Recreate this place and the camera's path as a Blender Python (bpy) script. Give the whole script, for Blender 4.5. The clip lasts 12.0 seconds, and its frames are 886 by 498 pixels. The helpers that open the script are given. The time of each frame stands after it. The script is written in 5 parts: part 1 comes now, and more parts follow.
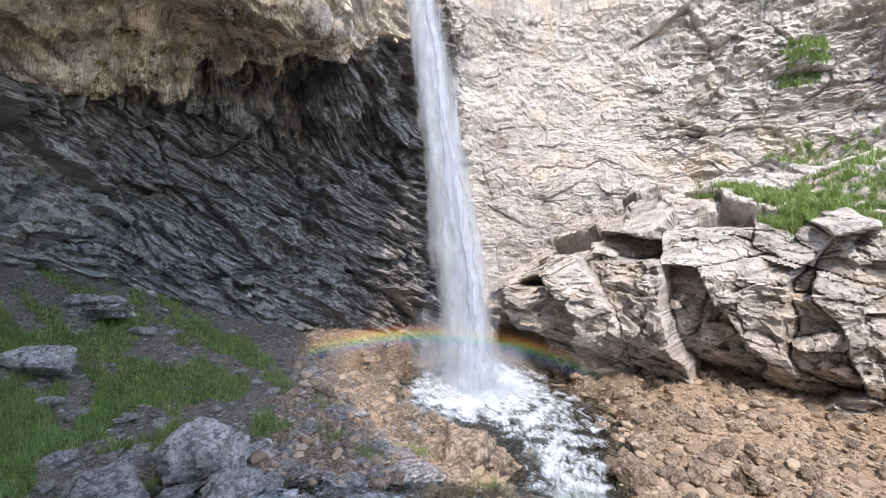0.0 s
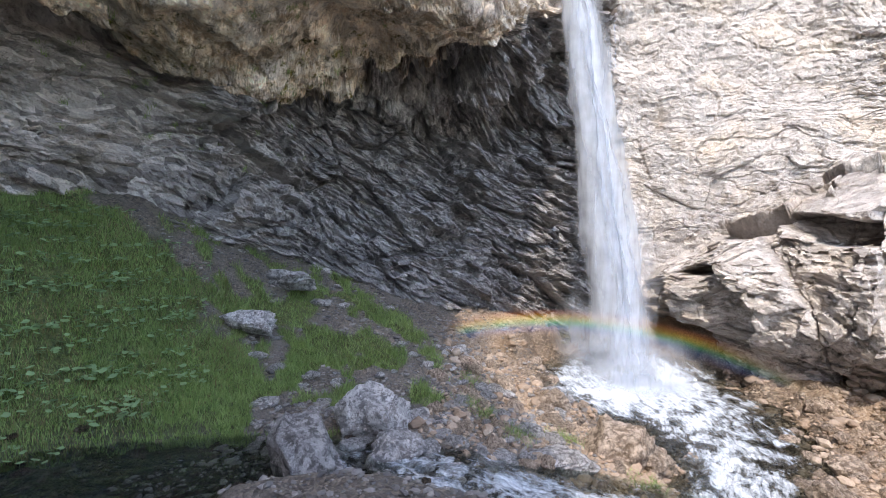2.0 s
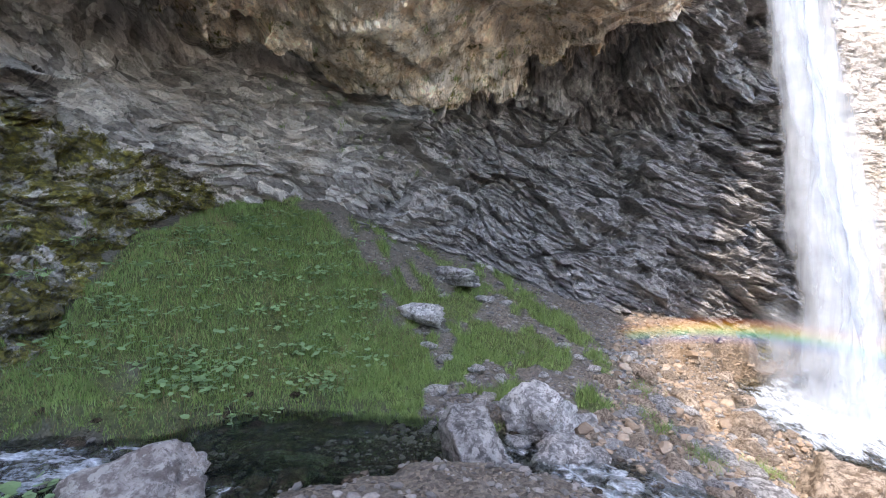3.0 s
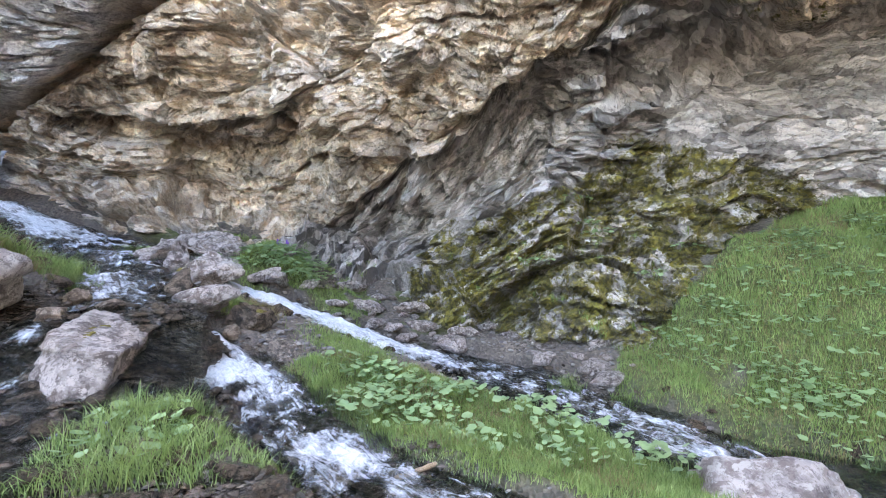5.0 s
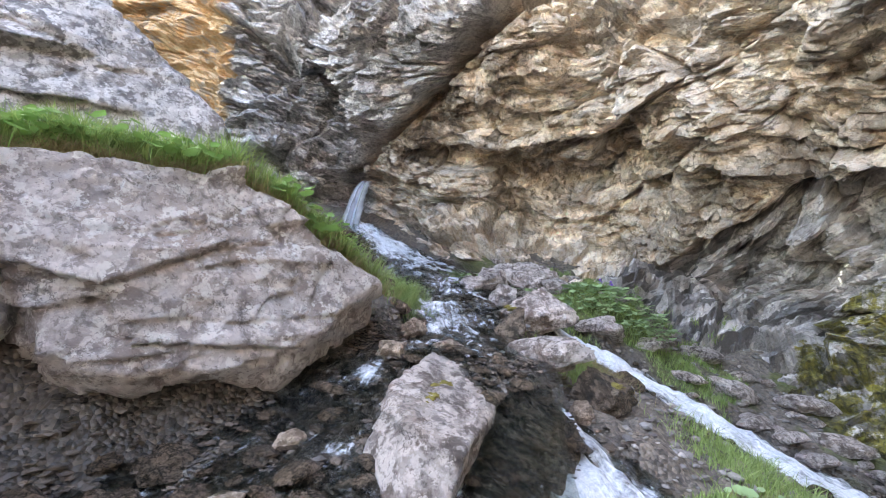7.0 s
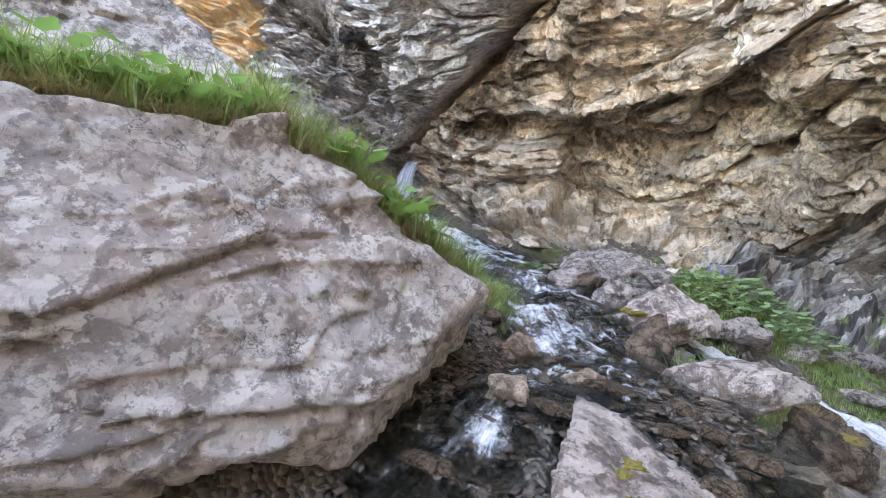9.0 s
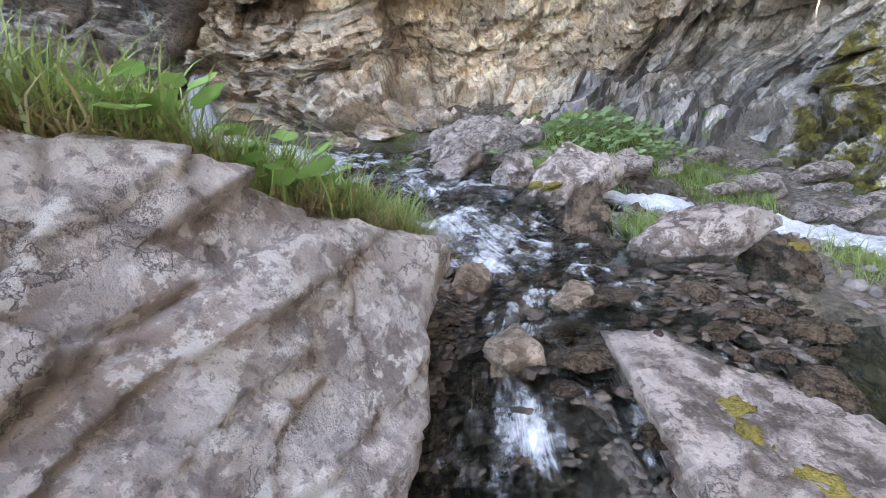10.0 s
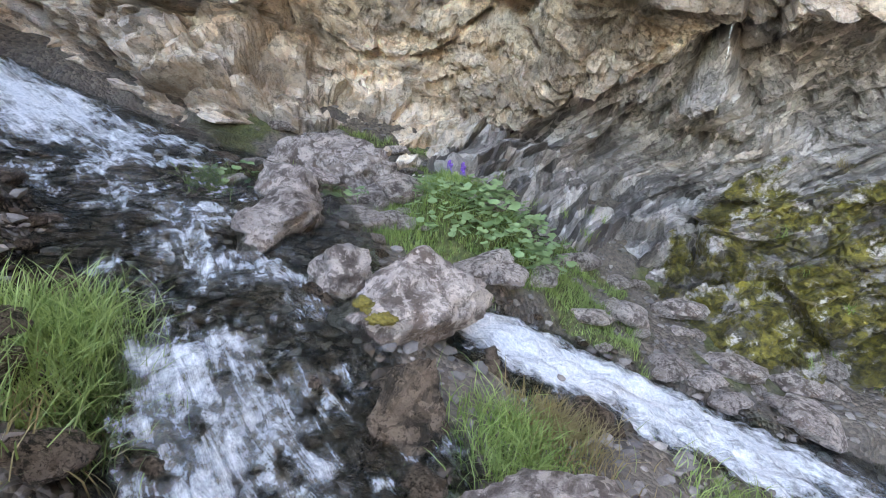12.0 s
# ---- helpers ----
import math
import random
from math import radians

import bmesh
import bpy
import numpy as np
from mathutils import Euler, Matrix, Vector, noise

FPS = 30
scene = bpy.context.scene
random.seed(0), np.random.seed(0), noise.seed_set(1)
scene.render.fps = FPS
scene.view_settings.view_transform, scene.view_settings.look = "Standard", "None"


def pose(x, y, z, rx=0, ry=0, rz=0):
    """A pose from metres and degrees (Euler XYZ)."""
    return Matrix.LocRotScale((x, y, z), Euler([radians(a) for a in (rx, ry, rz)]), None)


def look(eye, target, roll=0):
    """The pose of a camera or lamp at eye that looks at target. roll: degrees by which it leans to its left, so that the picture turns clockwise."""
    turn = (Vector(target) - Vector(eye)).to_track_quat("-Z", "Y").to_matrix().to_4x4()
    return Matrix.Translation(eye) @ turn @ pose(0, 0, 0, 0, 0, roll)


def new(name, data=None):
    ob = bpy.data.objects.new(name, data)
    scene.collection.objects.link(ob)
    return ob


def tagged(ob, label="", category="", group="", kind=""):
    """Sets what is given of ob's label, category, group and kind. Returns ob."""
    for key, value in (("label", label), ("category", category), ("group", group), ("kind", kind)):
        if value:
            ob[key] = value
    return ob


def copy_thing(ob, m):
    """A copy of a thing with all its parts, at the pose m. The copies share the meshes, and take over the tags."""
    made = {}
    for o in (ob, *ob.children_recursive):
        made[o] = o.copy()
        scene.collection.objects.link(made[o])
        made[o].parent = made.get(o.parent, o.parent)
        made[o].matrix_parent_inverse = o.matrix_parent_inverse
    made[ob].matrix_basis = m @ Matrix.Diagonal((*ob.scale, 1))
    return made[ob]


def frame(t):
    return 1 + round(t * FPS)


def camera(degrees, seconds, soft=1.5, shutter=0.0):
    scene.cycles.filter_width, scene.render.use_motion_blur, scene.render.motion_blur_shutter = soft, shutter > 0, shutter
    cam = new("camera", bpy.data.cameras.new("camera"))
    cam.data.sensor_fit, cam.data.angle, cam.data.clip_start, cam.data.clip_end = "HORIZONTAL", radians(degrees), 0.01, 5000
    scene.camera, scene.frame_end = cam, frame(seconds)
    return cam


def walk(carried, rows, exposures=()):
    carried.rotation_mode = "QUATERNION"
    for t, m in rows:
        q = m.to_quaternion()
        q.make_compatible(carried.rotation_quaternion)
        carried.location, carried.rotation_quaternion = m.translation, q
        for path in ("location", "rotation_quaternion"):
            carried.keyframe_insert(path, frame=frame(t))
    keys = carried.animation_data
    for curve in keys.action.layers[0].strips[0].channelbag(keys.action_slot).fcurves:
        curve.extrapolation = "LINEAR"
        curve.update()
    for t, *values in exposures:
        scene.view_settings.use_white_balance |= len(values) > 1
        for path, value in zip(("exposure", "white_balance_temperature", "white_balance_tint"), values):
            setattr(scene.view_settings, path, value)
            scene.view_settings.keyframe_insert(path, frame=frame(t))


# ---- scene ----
cam = camera(89.3, 12.0, soft=1.0)
METRES, EYE, TILT, LEAN, TURN = 8.0, 1.5, 0.0, 0.0, 0.0
ROWS = [
    (0.0, 0.0, 0.0, 0.0, 0.0, 0.0, -0.0),
    (0.5, -0.0013, 0.0013, -0.0016, 0.38, -0.54, -0.39),
    (1.0, -0.0066, 0.0025, -0.0033, 3.22, -1.16, -0.68),
    (1.5, -0.0139, 0.0017, -0.0053, 9.75, -1.67, -0.6),
    (2.0, -0.0221, -0.0014, -0.005, 17.81, -1.95, -0.18),
    (2.5, -0.0289, -0.0037, -0.0062, 27.22, -2.11, 0.2),
    (4.5, -0.0472, -0.0356, -0.0096, 80.78, -1.59, 1.42),
    (5.0, -0.0578, -0.0852, -0.0078, 101.12, -0.22, 1.56),
    (5.5, -0.0981, -0.1398, -0.0137, 121.98, 3.49, -2.93),
    (6.0, -0.144, -0.1942, -0.018, 129.96, 5.37, -4.62),
    (6.5, -0.177, -0.2582, -0.0036, 132.63, 4.34, -4.82),
    (7.0, -0.2147, -0.3157, 0.0046, 134.94, 3.47, -4.67),
    (9.0, -0.2774, -0.4947, 0.0106, 139.03, 1.54, -3.45),
    (9.5, -0.288, -0.5678, 0.0358, 132.32, -11.1, 5.52),
    (10.0, -0.3285, -0.6175, 0.0499, 116.96, -15.0, 14.17),
    (10.5, -0.3652, -0.6495, 0.0667, 110.2, -9.81, 10.02),
    (11.0, -0.4153, -0.661, 0.0806, 100.6, -10.01, 7.31),
    (11.5, -0.496, -0.6284, 0.078, 97.46, -16.15, -9.4),
    (12.0, -0.5433, -0.6391, 0.1115, 105.59, -17.47, -3.75),
]
EXPOSURES = [(0.0, 2.36, 6800, 12), (1.5, 2.42, 6700, 12), (2.5, 2.68, 6800, 13), (3.5, 3.45, 7100, 14), (4.5, 4.05, 7400, 15), (5.5, 4.08, 7700, 14), (9.0, 4.2, 8200, 15), (12.0, 4.14, 8300, 13)]
walk(cam, [(t, pose(0, 0, EYE, TILT, LEAN, TURN) @ pose(METRES * x, METRES * y, METRES * z, 90 + pitch, roll, yaw)) for t, x, y, z, yaw, pitch, roll in ROWS], EXPOSURES)

# ---- light: a clear sky and one high sun behind the first view ----
SUN_ELEVATION, SUN_BEARING = 52.0, 177.0
world = bpy.data.worlds.new("sky")
scene.world = world
world.use_nodes = True
sky = world.node_tree.nodes.new("ShaderNodeTexSky")
sky.sky_type, sky.sun_disc = "NISHITA", False
sky.sun_elevation, sky.sun_rotation = radians(SUN_ELEVATION), radians(SUN_BEARING)
sky_ground = world.node_tree.nodes["Background"]
sky_ground.inputs[1].default_value = 0.15
world.node_tree.links.new(sky.outputs[0], sky_ground.inputs[0])
sun = new("sun", bpy.data.lights.new("sun", "SUN"))
sun.data.energy, sun.data.angle, sun.data.color = 0.74, radians(0.5), (1.0, 0.95, 0.87)
to_sun = Vector((math.sin(radians(SUN_BEARING)) * math.cos(radians(SUN_ELEVATION)), math.cos(radians(SUN_BEARING)) * math.cos(radians(SUN_ELEVATION)), math.sin(radians(SUN_ELEVATION))))
sun.matrix_world = look(to_sun * 60, (0, 0, 0))


# ---- noise and mesh helpers ----
def lattice(ix, iy, iz, seed):
    """A hash of whole numbers, as values from 0 to 1."""
    h = (ix.astype(np.int64) * 374761393 + iy.astype(np.int64) * 668265263 + iz.astype(np.int64) * 2147483647 + seed * 1274126177) & 0xFFFFFFFF
    h = ((h ^ (h >> 13)) * 1274126177) & 0xFFFFFFFF
    h = ((h ^ (h >> 16)) * 2246822519) & 0xFFFFFFFF
    return ((h ^ (h >> 15)) & 0xFFFFFF) / float(0xFFFFFF)


def value_noise(p, seed=0):
    """Smooth noise from -1 to 1 at the points p (n, 3)."""
    base = np.floor(p)
    f = p - base
    f = f * f * f * (f * (f * 6 - 15) + 10)
    x, y, z = base[:, 0], base[:, 1], base[:, 2]
    total = np.zeros(len(p))
    for dx in (0, 1):
        wx = f[:, 0] if dx else 1 - f[:, 0]
        for dy in (0, 1):
            wy = f[:, 1] if dy else 1 - f[:, 1]
            for dz in (0, 1):
                wz = f[:, 2] if dz else 1 - f[:, 2]
                total += wx * wy * wz * lattice(x + dx, y + dy, z + dz, seed)
    return total * 2 - 1


def fbm(p, size, octaves=4, gain=0.5, seed=0):
    q, total, amp = np.asarray(p, float) / size, np.zeros(len(p)), 1.0
    for k in range(octaves):
        total += amp * value_noise(q, seed + k)
        q, amp = q * 2.03 + 17.3, amp * gain
    return total


def ridged(p, size, octaves=3, seed=0):
    q, total, amp = np.asarray(p, float) / size, np.zeros(len(p)), 1.0
    for k in range(octaves):
        total += amp * (1 - 2 * np.abs(value_noise(q, seed + k)))
        q, amp = q * 2.1 + 5.7, amp * 0.5
    return total


def blocks(p, size, seed=0):
    """Broken blocks: each cell of a jittered lattice stands out by its own amount and leans its own way. Gives the amount and the crack's nearness."""
    q = np.asarray(p, float) / size
    base = np.floor(q)
    best, second, value = np.full(len(q), 9.0), np.full(len(q), 9.0), np.zeros(len(q))
    for dx in (-1, 0, 1):
        for dy in (-1, 0, 1):
            for dz in (-1, 0, 1):
                cx, cy, cz = base[:, 0] + dx, base[:, 1] + dy, base[:, 2] + dz
                ox, oy, oz = (lattice(cx, cy, cz, seed + k) for k in (1, 2, 3))
                vx, vy, vz = q[:, 0] - cx - ox, q[:, 1] - cy - oy, q[:, 2] - cz - oz
                d = vx * vx + vy * vy + vz * vz
                own = lattice(cx, cy, cz, seed + 4) - 0.5 + 0.7 * (vx * (ox - 0.5) + vy * (oy - 0.5) + vz * (oz - 0.5))
                near = d < best
                second = np.where(near, best, np.minimum(second, d))
                value = np.where(near, own, value)
                best = np.where(near, d, best)
    return value, np.sqrt(second) - np.sqrt(best)


def ledges(s, p, seed=0):
    """Layers that stand out at their lower edge, broken off here and there: 0 to 1."""
    t = s + 0.35 * value_noise(p / 0.9, seed)
    layer = np.floor(t)
    reach = lattice(layer, layer * 0, layer * 0, seed + 2)
    mask = step(-0.25, 0.35, value_noise(p / 1.3 + layer[:, None] * 3.7, seed + 1))
    return (1 - (t - layer)) * mask * (0.35 + 0.65 * reach)


def step(a, b, x):
    t = np.clip((x - a) / (b - a), 0, 1)
    return t * t * (3 - 2 * t)


def catmull(table, u):
    """Smooth values of a table (n, k) at the places u, from 0 to n - 1."""
    table = np.asarray(table, float)
    n = len(table)
    i = np.clip(np.floor(u).astype(int), 0, n - 2)
    f = (u - i)[:, None]
    a, b, c, d = table[np.clip(i - 1, 0, n - 1)], table[i], table[i + 1], table[np.clip(i + 2, 0, n - 1)]
    return 0.5 * (2 * b + (c - a) * f + (2 * a - 5 * b + 4 * c - d) * f * f + (3 * b - a - 3 * c + d) * f * f * f)


def mesh_from(name, verts, faces, material, smooth=True, attributes=()):
    """A mesh of numpy arrays: verts (n, 3), faces (m, 3 or 4), and values by the point."""
    verts, faces = np.asarray(verts, np.float32), np.asarray(faces, np.int32)
    me = bpy.data.meshes.new(name)
    k = faces.shape[1]
    me.vertices.add(len(verts))
    me.vertices.foreach_set("co", verts.ravel())
    me.loops.add(faces.size)
    me.loops.foreach_set("vertex_index", faces.ravel())
    me.polygons.add(len(faces))
    me.polygons.foreach_set("loop_start", np.arange(0, faces.size, k, dtype=np.int32))
    me.polygons.foreach_set("use_smooth", np.full(len(faces), smooth))
    me.update(calc_edges=True)
    for key, values in attributes:
        at = me.attributes.new(key, "FLOAT", "POINT")
        at.data.foreach_set("value", np.asarray(values, np.float32))
    if material:
        me.materials.append(material)
    return me


def grid_faces(rows, cols):
    a = (np.arange(rows - 1)[:, None] * cols + np.arange(cols - 1)[None, :]).ravel()
    return np.stack([a, a + 1, a + cols + 1, a + cols], 1)


def child(name, me, parent, label=""):
    ob = new(name, me)
    ob.parent = parent
    if label:
        ob["label"] = label
    return ob


def ico(level):
    bm = bmesh.new()
    bmesh.ops.create_icosphere(bm, subdivisions=level, radius=1)
    v = np.array([p.co[:] for p in bm.verts])
    f = np.array([[p.index for p in face.verts] for face in bm.faces])
    bm.free()
    return v, f


ICO = {k: ico(k) for k in (1, 2, 3, 4, 5, 6, 7)}


# ---- materials ----
class Nodes:
    """Short writing for node trees."""

    def __init__(self, name):
        self.mat = bpy.data.materials.new(name)
        self.mat.use_nodes = True
        self.tree = self.mat.node_tree
        self.out = self.tree.nodes["Material Output"]
        self.bsdf = self.tree.nodes["Principled BSDF"]
        self.place = self.add("ShaderNodeNewGeometry").outputs["Position"]

    def add(self, kind, **inputs):
        node = self.tree.nodes.new(kind)
        for key, value in inputs.items():
            self.put(node.inputs[key.replace("_", " ")], value)
        return node

    def put(self, socket, value):
        if isinstance(value, bpy.types.NodeSocket):
            self.tree.links.new(value, socket)
        elif isinstance(value, tuple) and len(value) == 3 and socket.type == "RGBA":
            socket.default_value = (*value, 1)
        else:
            socket.default_value = value

    def noise(self, scale, detail=6.0, rough=0.6, vector=None, distortion=0.0):
        node = self.add("ShaderNodeTexNoise", Scale=scale, Detail=detail, Roughness=rough, Distortion=distortion)
        self.put(node.inputs["Vector"], vector or self.place)
        return node.outputs["Fac"]

    def cells(self, scale, feature="F1", vector=None):
        node = self.add("ShaderNodeTexVoronoi", Scale=scale)
        node.feature = feature
        self.put(node.inputs["Vector"], vector or self.place)
        return node

    def stretched(self, scale, turn=(0, 0, 0)):
        node = self.add("ShaderNodeMapping")
        self.put(node.inputs["Vector"], self.place)
        node.inputs["Scale"].default_value = scale
        node.inputs["Rotation"].default_value = [radians(a) for a in turn]
        return node.outputs[0]

    def ramp(self, value, low, high, a=0.0, b=1.0):
        node = self.add("ShaderNodeMapRange", Value=value)
        node.inputs[1].default_value, node.inputs[2].default_value, node.inputs[3].default_value, node.inputs[4].default_value = low, high, a, b
        return node.outputs[0]

    def mix(self, fac, a, b, blend="MIX"):
        node = self.tree.nodes.new("ShaderNodeMix")
        node.data_type, node.blend_type = "RGBA", blend
        for k, value in ((0, fac), (6, a), (7, b)):
            self.put(node.inputs[k], value)
        return node.outputs[2]

    def math(self, op, a, b=0.0):
        node = self.tree.nodes.new("ShaderNodeMath")
        node.operation = op
        self.put(node.inputs[0], a)
        self.put(node.inputs[1], b)
        return node.outputs[0]

    def value(self, name):
        node = self.tree.nodes.new("ShaderNodeAttribute")
        node.attribute_name = name
        return node.outputs["Fac"]

    def random(self):
        return self.tree.nodes.new("ShaderNodeObjectInfo").outputs["Random"]

    def island(self):
        return self.tree.nodes.new("ShaderNodeNewGeometry").outputs["Random Per Island"]

    def bump(self, height, strength=0.5, distance=0.02, under=None):
        node = self.add("ShaderNodeBump", Strength=strength, Distance=distance, Height=height)
        if under:
            self.put(node.inputs["Normal"], under)
        return node.outputs[0]

    def finish(self, colour, rough, normal=None, **extra):
        self.put(self.bsdf.inputs["Base Color"], colour)
        self.put(self.bsdf.inputs["Roughness"], rough)
        if normal:
            self.put(self.bsdf.inputs["Normal"], normal)
        for key, value in extra.items():
            self.put(self.bsdf.inputs[key.replace("_", " ")], value)
        return self.mat


def cliff_material():
    n = Nodes("cliff_rock")
    split = n.add("ShaderNodeSeparateXYZ", Vector=n.place)
    bed = n.value("bed")

    def beds(along, across):
        """A space whose height runs across the bedding."""
        return n.add("ShaderNodeCombineXYZ", X=n.math("MULTIPLY", split.outputs[0], along), Y=n.math("MULTIPLY", split.outputs[1], along), Z=n.math("MULTIPLY", bed, across)).outputs[0]

    broad, fine, grain = n.noise(0.55, 5), n.noise(4.0, 9, 0.72), n.noise(30, 5, 0.75)
    strata = n.noise(1.6, 9, 0.7, beds(0.9, 3.0), 0.12)
    thin = n.noise(3.4, 8, 0.72, beds(1.0, 4.2), 0.1)
    chip = n.noise(7.0, 7, 0.72, beds(1.0, 2.2), 0.15)
    layered = n.math("SUBTRACT", 1.0, n.math("MULTIPLY", n.value("massive"), 0.85))
    warp = n.add("ShaderNodeTexNoise", Scale=1.7, Detail=6.0, Roughness=0.7)
    n.put(warp.inputs["Vector"], n.place)

    def facets(scale, along, across):
        """Broken faces: each cell of the rock its own tone."""
        shift = n.tree.nodes.new("ShaderNodeVectorMath")
        shift.operation = "MULTIPLY_ADD"
        n.put(shift.inputs[0], warp.outputs["Color"])
        shift.inputs[1].default_value = (0.25, 0.25, 0.4)
        n.put(shift.inputs[2], beds(along, across))
        tone = n.add("ShaderNodeSeparateColor", Color=n.cells(scale, "F1", shift.outputs[0]).outputs["Color"])
        return tone.outputs[0]

    slabs, flakes = facets(1.2, 0.8, 1.9), facets(3.0, 0.8, 2.2)
    chipped = n.math("ADD", n.math("MULTIPLY", strata, 0.55), n.math("MULTIPLY", flakes, 0.45))
    grey = n.mix(n.ramp(chipped, 0.36, 0.62), (0.26, 0.225, 0.20), (0.74, 0.67, 0.61))
    grey = n.mix(n.ramp(broad, 0.35, 0.65), grey, n.mix(0.5, grey, (0.48, 0.42, 0.37)))
    ochre = n.mix(n.ramp(fine, 0.42, 0.58), (0.62, 0.455, 0.31), (0.92, 0.79, 0.62))
    ochre = n.mix(n.ramp(strata, 0.5, 0.6, 0, 0.75), ochre, (0.78, 0.70, 0.62))
    ochre = n.mix(n.ramp(n.noise(0.9, 7, 0.65, beds(0.7, 1.6), 0.2), 0.53, 0.6, 0, 0.6), ochre, n.mix(n.ramp(chip, 0.4, 0.6), (0.26, 0.205, 0.165), (0.58, 0.50, 0.43)))
    colour = n.mix(n.math("MULTIPLY", n.value("ochre"), n.ramp(broad, 0.25, 0.5, 0.6, 1)), grey, ochre)
    orange = n.mix(n.ramp(fine, 0.42, 0.58), (0.72, 0.44, 0.22), (0.90, 0.70, 0.46))
    orange = n.mix(n.ramp(n.noise(1.0, 7, 0.7), 0.54, 0.6, 0, 0.75), orange, (0.52, 0.47, 0.43))
    colour = n.mix(n.value("orange"), colour, orange)
    slate = n.mix(n.ramp(chip, 0.42, 0.58), (0.32, 0.305, 0.31), (0.72, 0.69, 0.67))
    slate = n.mix(n.ramp(n.noise(1.5, 7, 0.7, n.stretched((2.4, 2.4, 0.5))), 0.54, 0.62, 0, 0.5), slate, (0.76, 0.74, 0.72))
    colour = n.mix(n.value("slate"), colour, slate)
    pale = n.mix(n.ramp(fine, 0.4, 0.6), (0.40, 0.36, 0.33), (0.60, 0.555, 0.51))
    pale = n.mix(n.ramp(broad, 0.5, 0.66, 0, 0.5), pale, (0.60, 0.48, 0.35))
    colour = n.mix(n.value("pale"), colour, pale)
    shale = n.mix(n.mix(layered, n.ramp(fine, 0.40, 0.62), n.ramp(chipped, 0.36, 0.64)), (0.10, 0.096, 0.10), (0.42, 0.40, 0.39))
    colour = n.mix(n.value("shale"), colour, shale)
    brown = n.mix(n.ramp(chip, 0.4, 0.6), (0.07, 0.048, 0.032), (0.30, 0.21, 0.145))
    colour = n.mix(n.math("MULTIPLY", n.value("stain"), n.ramp(n.noise(1.3, 6, 0.7), 0.38, 0.55)), colour, brown)
    run = n.noise(1.0, 6, 0.7, n.stretched((2.2, 2.2, 0.35)))
    colour = n.mix(n.ramp(run, 0.6, 0.68, 0, 0.4), colour, n.mix(0.6, colour, (0.06, 0.055, 0.055)))
    colour = n.mix(n.ramp(n.noise(8, 6, 0.75, beds(1.0, 1.8)), 0.57, 0.62, 0, 0.6), colour, n.mix(0.55, colour, (0.72, 0.69, 0.65)))
    colour = n.mix(n.math("MULTIPLY", n.ramp(chip, 0.58, 0.62, 0, 0.55), layered), colour, n.mix(0.75, colour, (0.04, 0.035, 0.032)))
    moss = n.ramp(n.math("ADD", n.value("moss"), n.math("MULTIPLY", n.math("SUBTRACT", n.noise(3.0, 9, 0.78), 0.5), 2.6)), 0.42, 0.62)
    moss_colour = n.mix(n.ramp(n.noise(9, 6, 0.7), 0.38, 0.62), (0.035, 0.032, 0.008), (0.24, 0.205, 0.035))
    colour = n.mix(moss, colour, moss_colour)
    colour = n.mix(n.ramp(grain, 0.52, 0.64, 0, 0.35), colour, n.mix(0.65, colour, (0.05, 0.045, 0.04)))

    def cracks(scale, along, across, width):
        """Thin joints round warped cells: 1 on the rock, 0 in the joint."""
        shift = n.tree.nodes.new("ShaderNodeVectorMath")
        shift.operation = "MULTIPLY_ADD"
        n.put(shift.inputs[0], warp.outputs["Color"])
        shift.inputs[1].default_value = (0.9, 0.9, 1.6)
        n.put(shift.inputs[2], beds(along, across))
        return n.ramp(n.cells(scale, "DISTANCE_TO_EDGE", shift.outputs[0]).outputs["Distance"], 0.0, width)

    for tone, least, most in ((slabs, 0.75, 1.2), (flakes, 0.72, 1.22)):
        toned = n.add("ShaderNodeHueSaturation", Value=n.ramp(tone, 0, 1, least, most), Color=colour).outputs[0]
        colour = n.mix(n.ramp(layered, 0, 1, 0.2, 1), colour, toned)
    crack, split_fine = cracks(1.5, 0.8, 2.4, 0.02), cracks(3.2, 0.8, 2.8, 0.03)
    height = n.math("ADD", n.math("MULTIPLY", strata, n.math("MULTIPLY", layered, 0.35)), n.math("ADD", n.math("MULTIPLY", fine, 1.0), n.math("MULTIPLY", grain, 0.22)))
    height = n.math("ADD", height, n.math("MULTIPLY", n.math("ADD", n.math("MULTIPLY", slabs, 0.6), n.math("MULTIPLY", flakes, 0.35)), n.ramp(layered, 0, 1, 0.25, 1)))
    height = n.math("ADD", height, n.math("ADD", n.math("MULTIPLY", crack, 0.45), n.math("MULTIPLY", split_fine, 0.22)))
    height = n.math("ADD", height, n.math("ADD", n.math("MULTIPLY", thin, n.math("MULTIPLY", layered, 0.3)), n.math("MULTIPLY", chip, 0.6)))
    colour = n.mix(n.math("MULTIPLY", n.ramp(thin, 0.57, 0.61, 0, 0.5), layered), colour, n.mix(0.8, colour, (0.03, 0.027, 0.025)))
    colour = n.mix(n.math("MULTIPLY", n.math("SUBTRACT", 1.0, crack), n.ramp(layered, 0, 1, 0.2, 0.55)), colour, (0.03, 0.026, 0.024))
    colour = n.mix(n.math("MULTIPLY", n.math("SUBTRACT", 1.0, split_fine), n.ramp(layered, 0, 1, 0.05, 0.28)), colour, (0.03, 0.026, 0.024))
    rough = n.math("SUBTRACT", 0.92, n.math("MULTIPLY", n.value("wet"), 0.35))
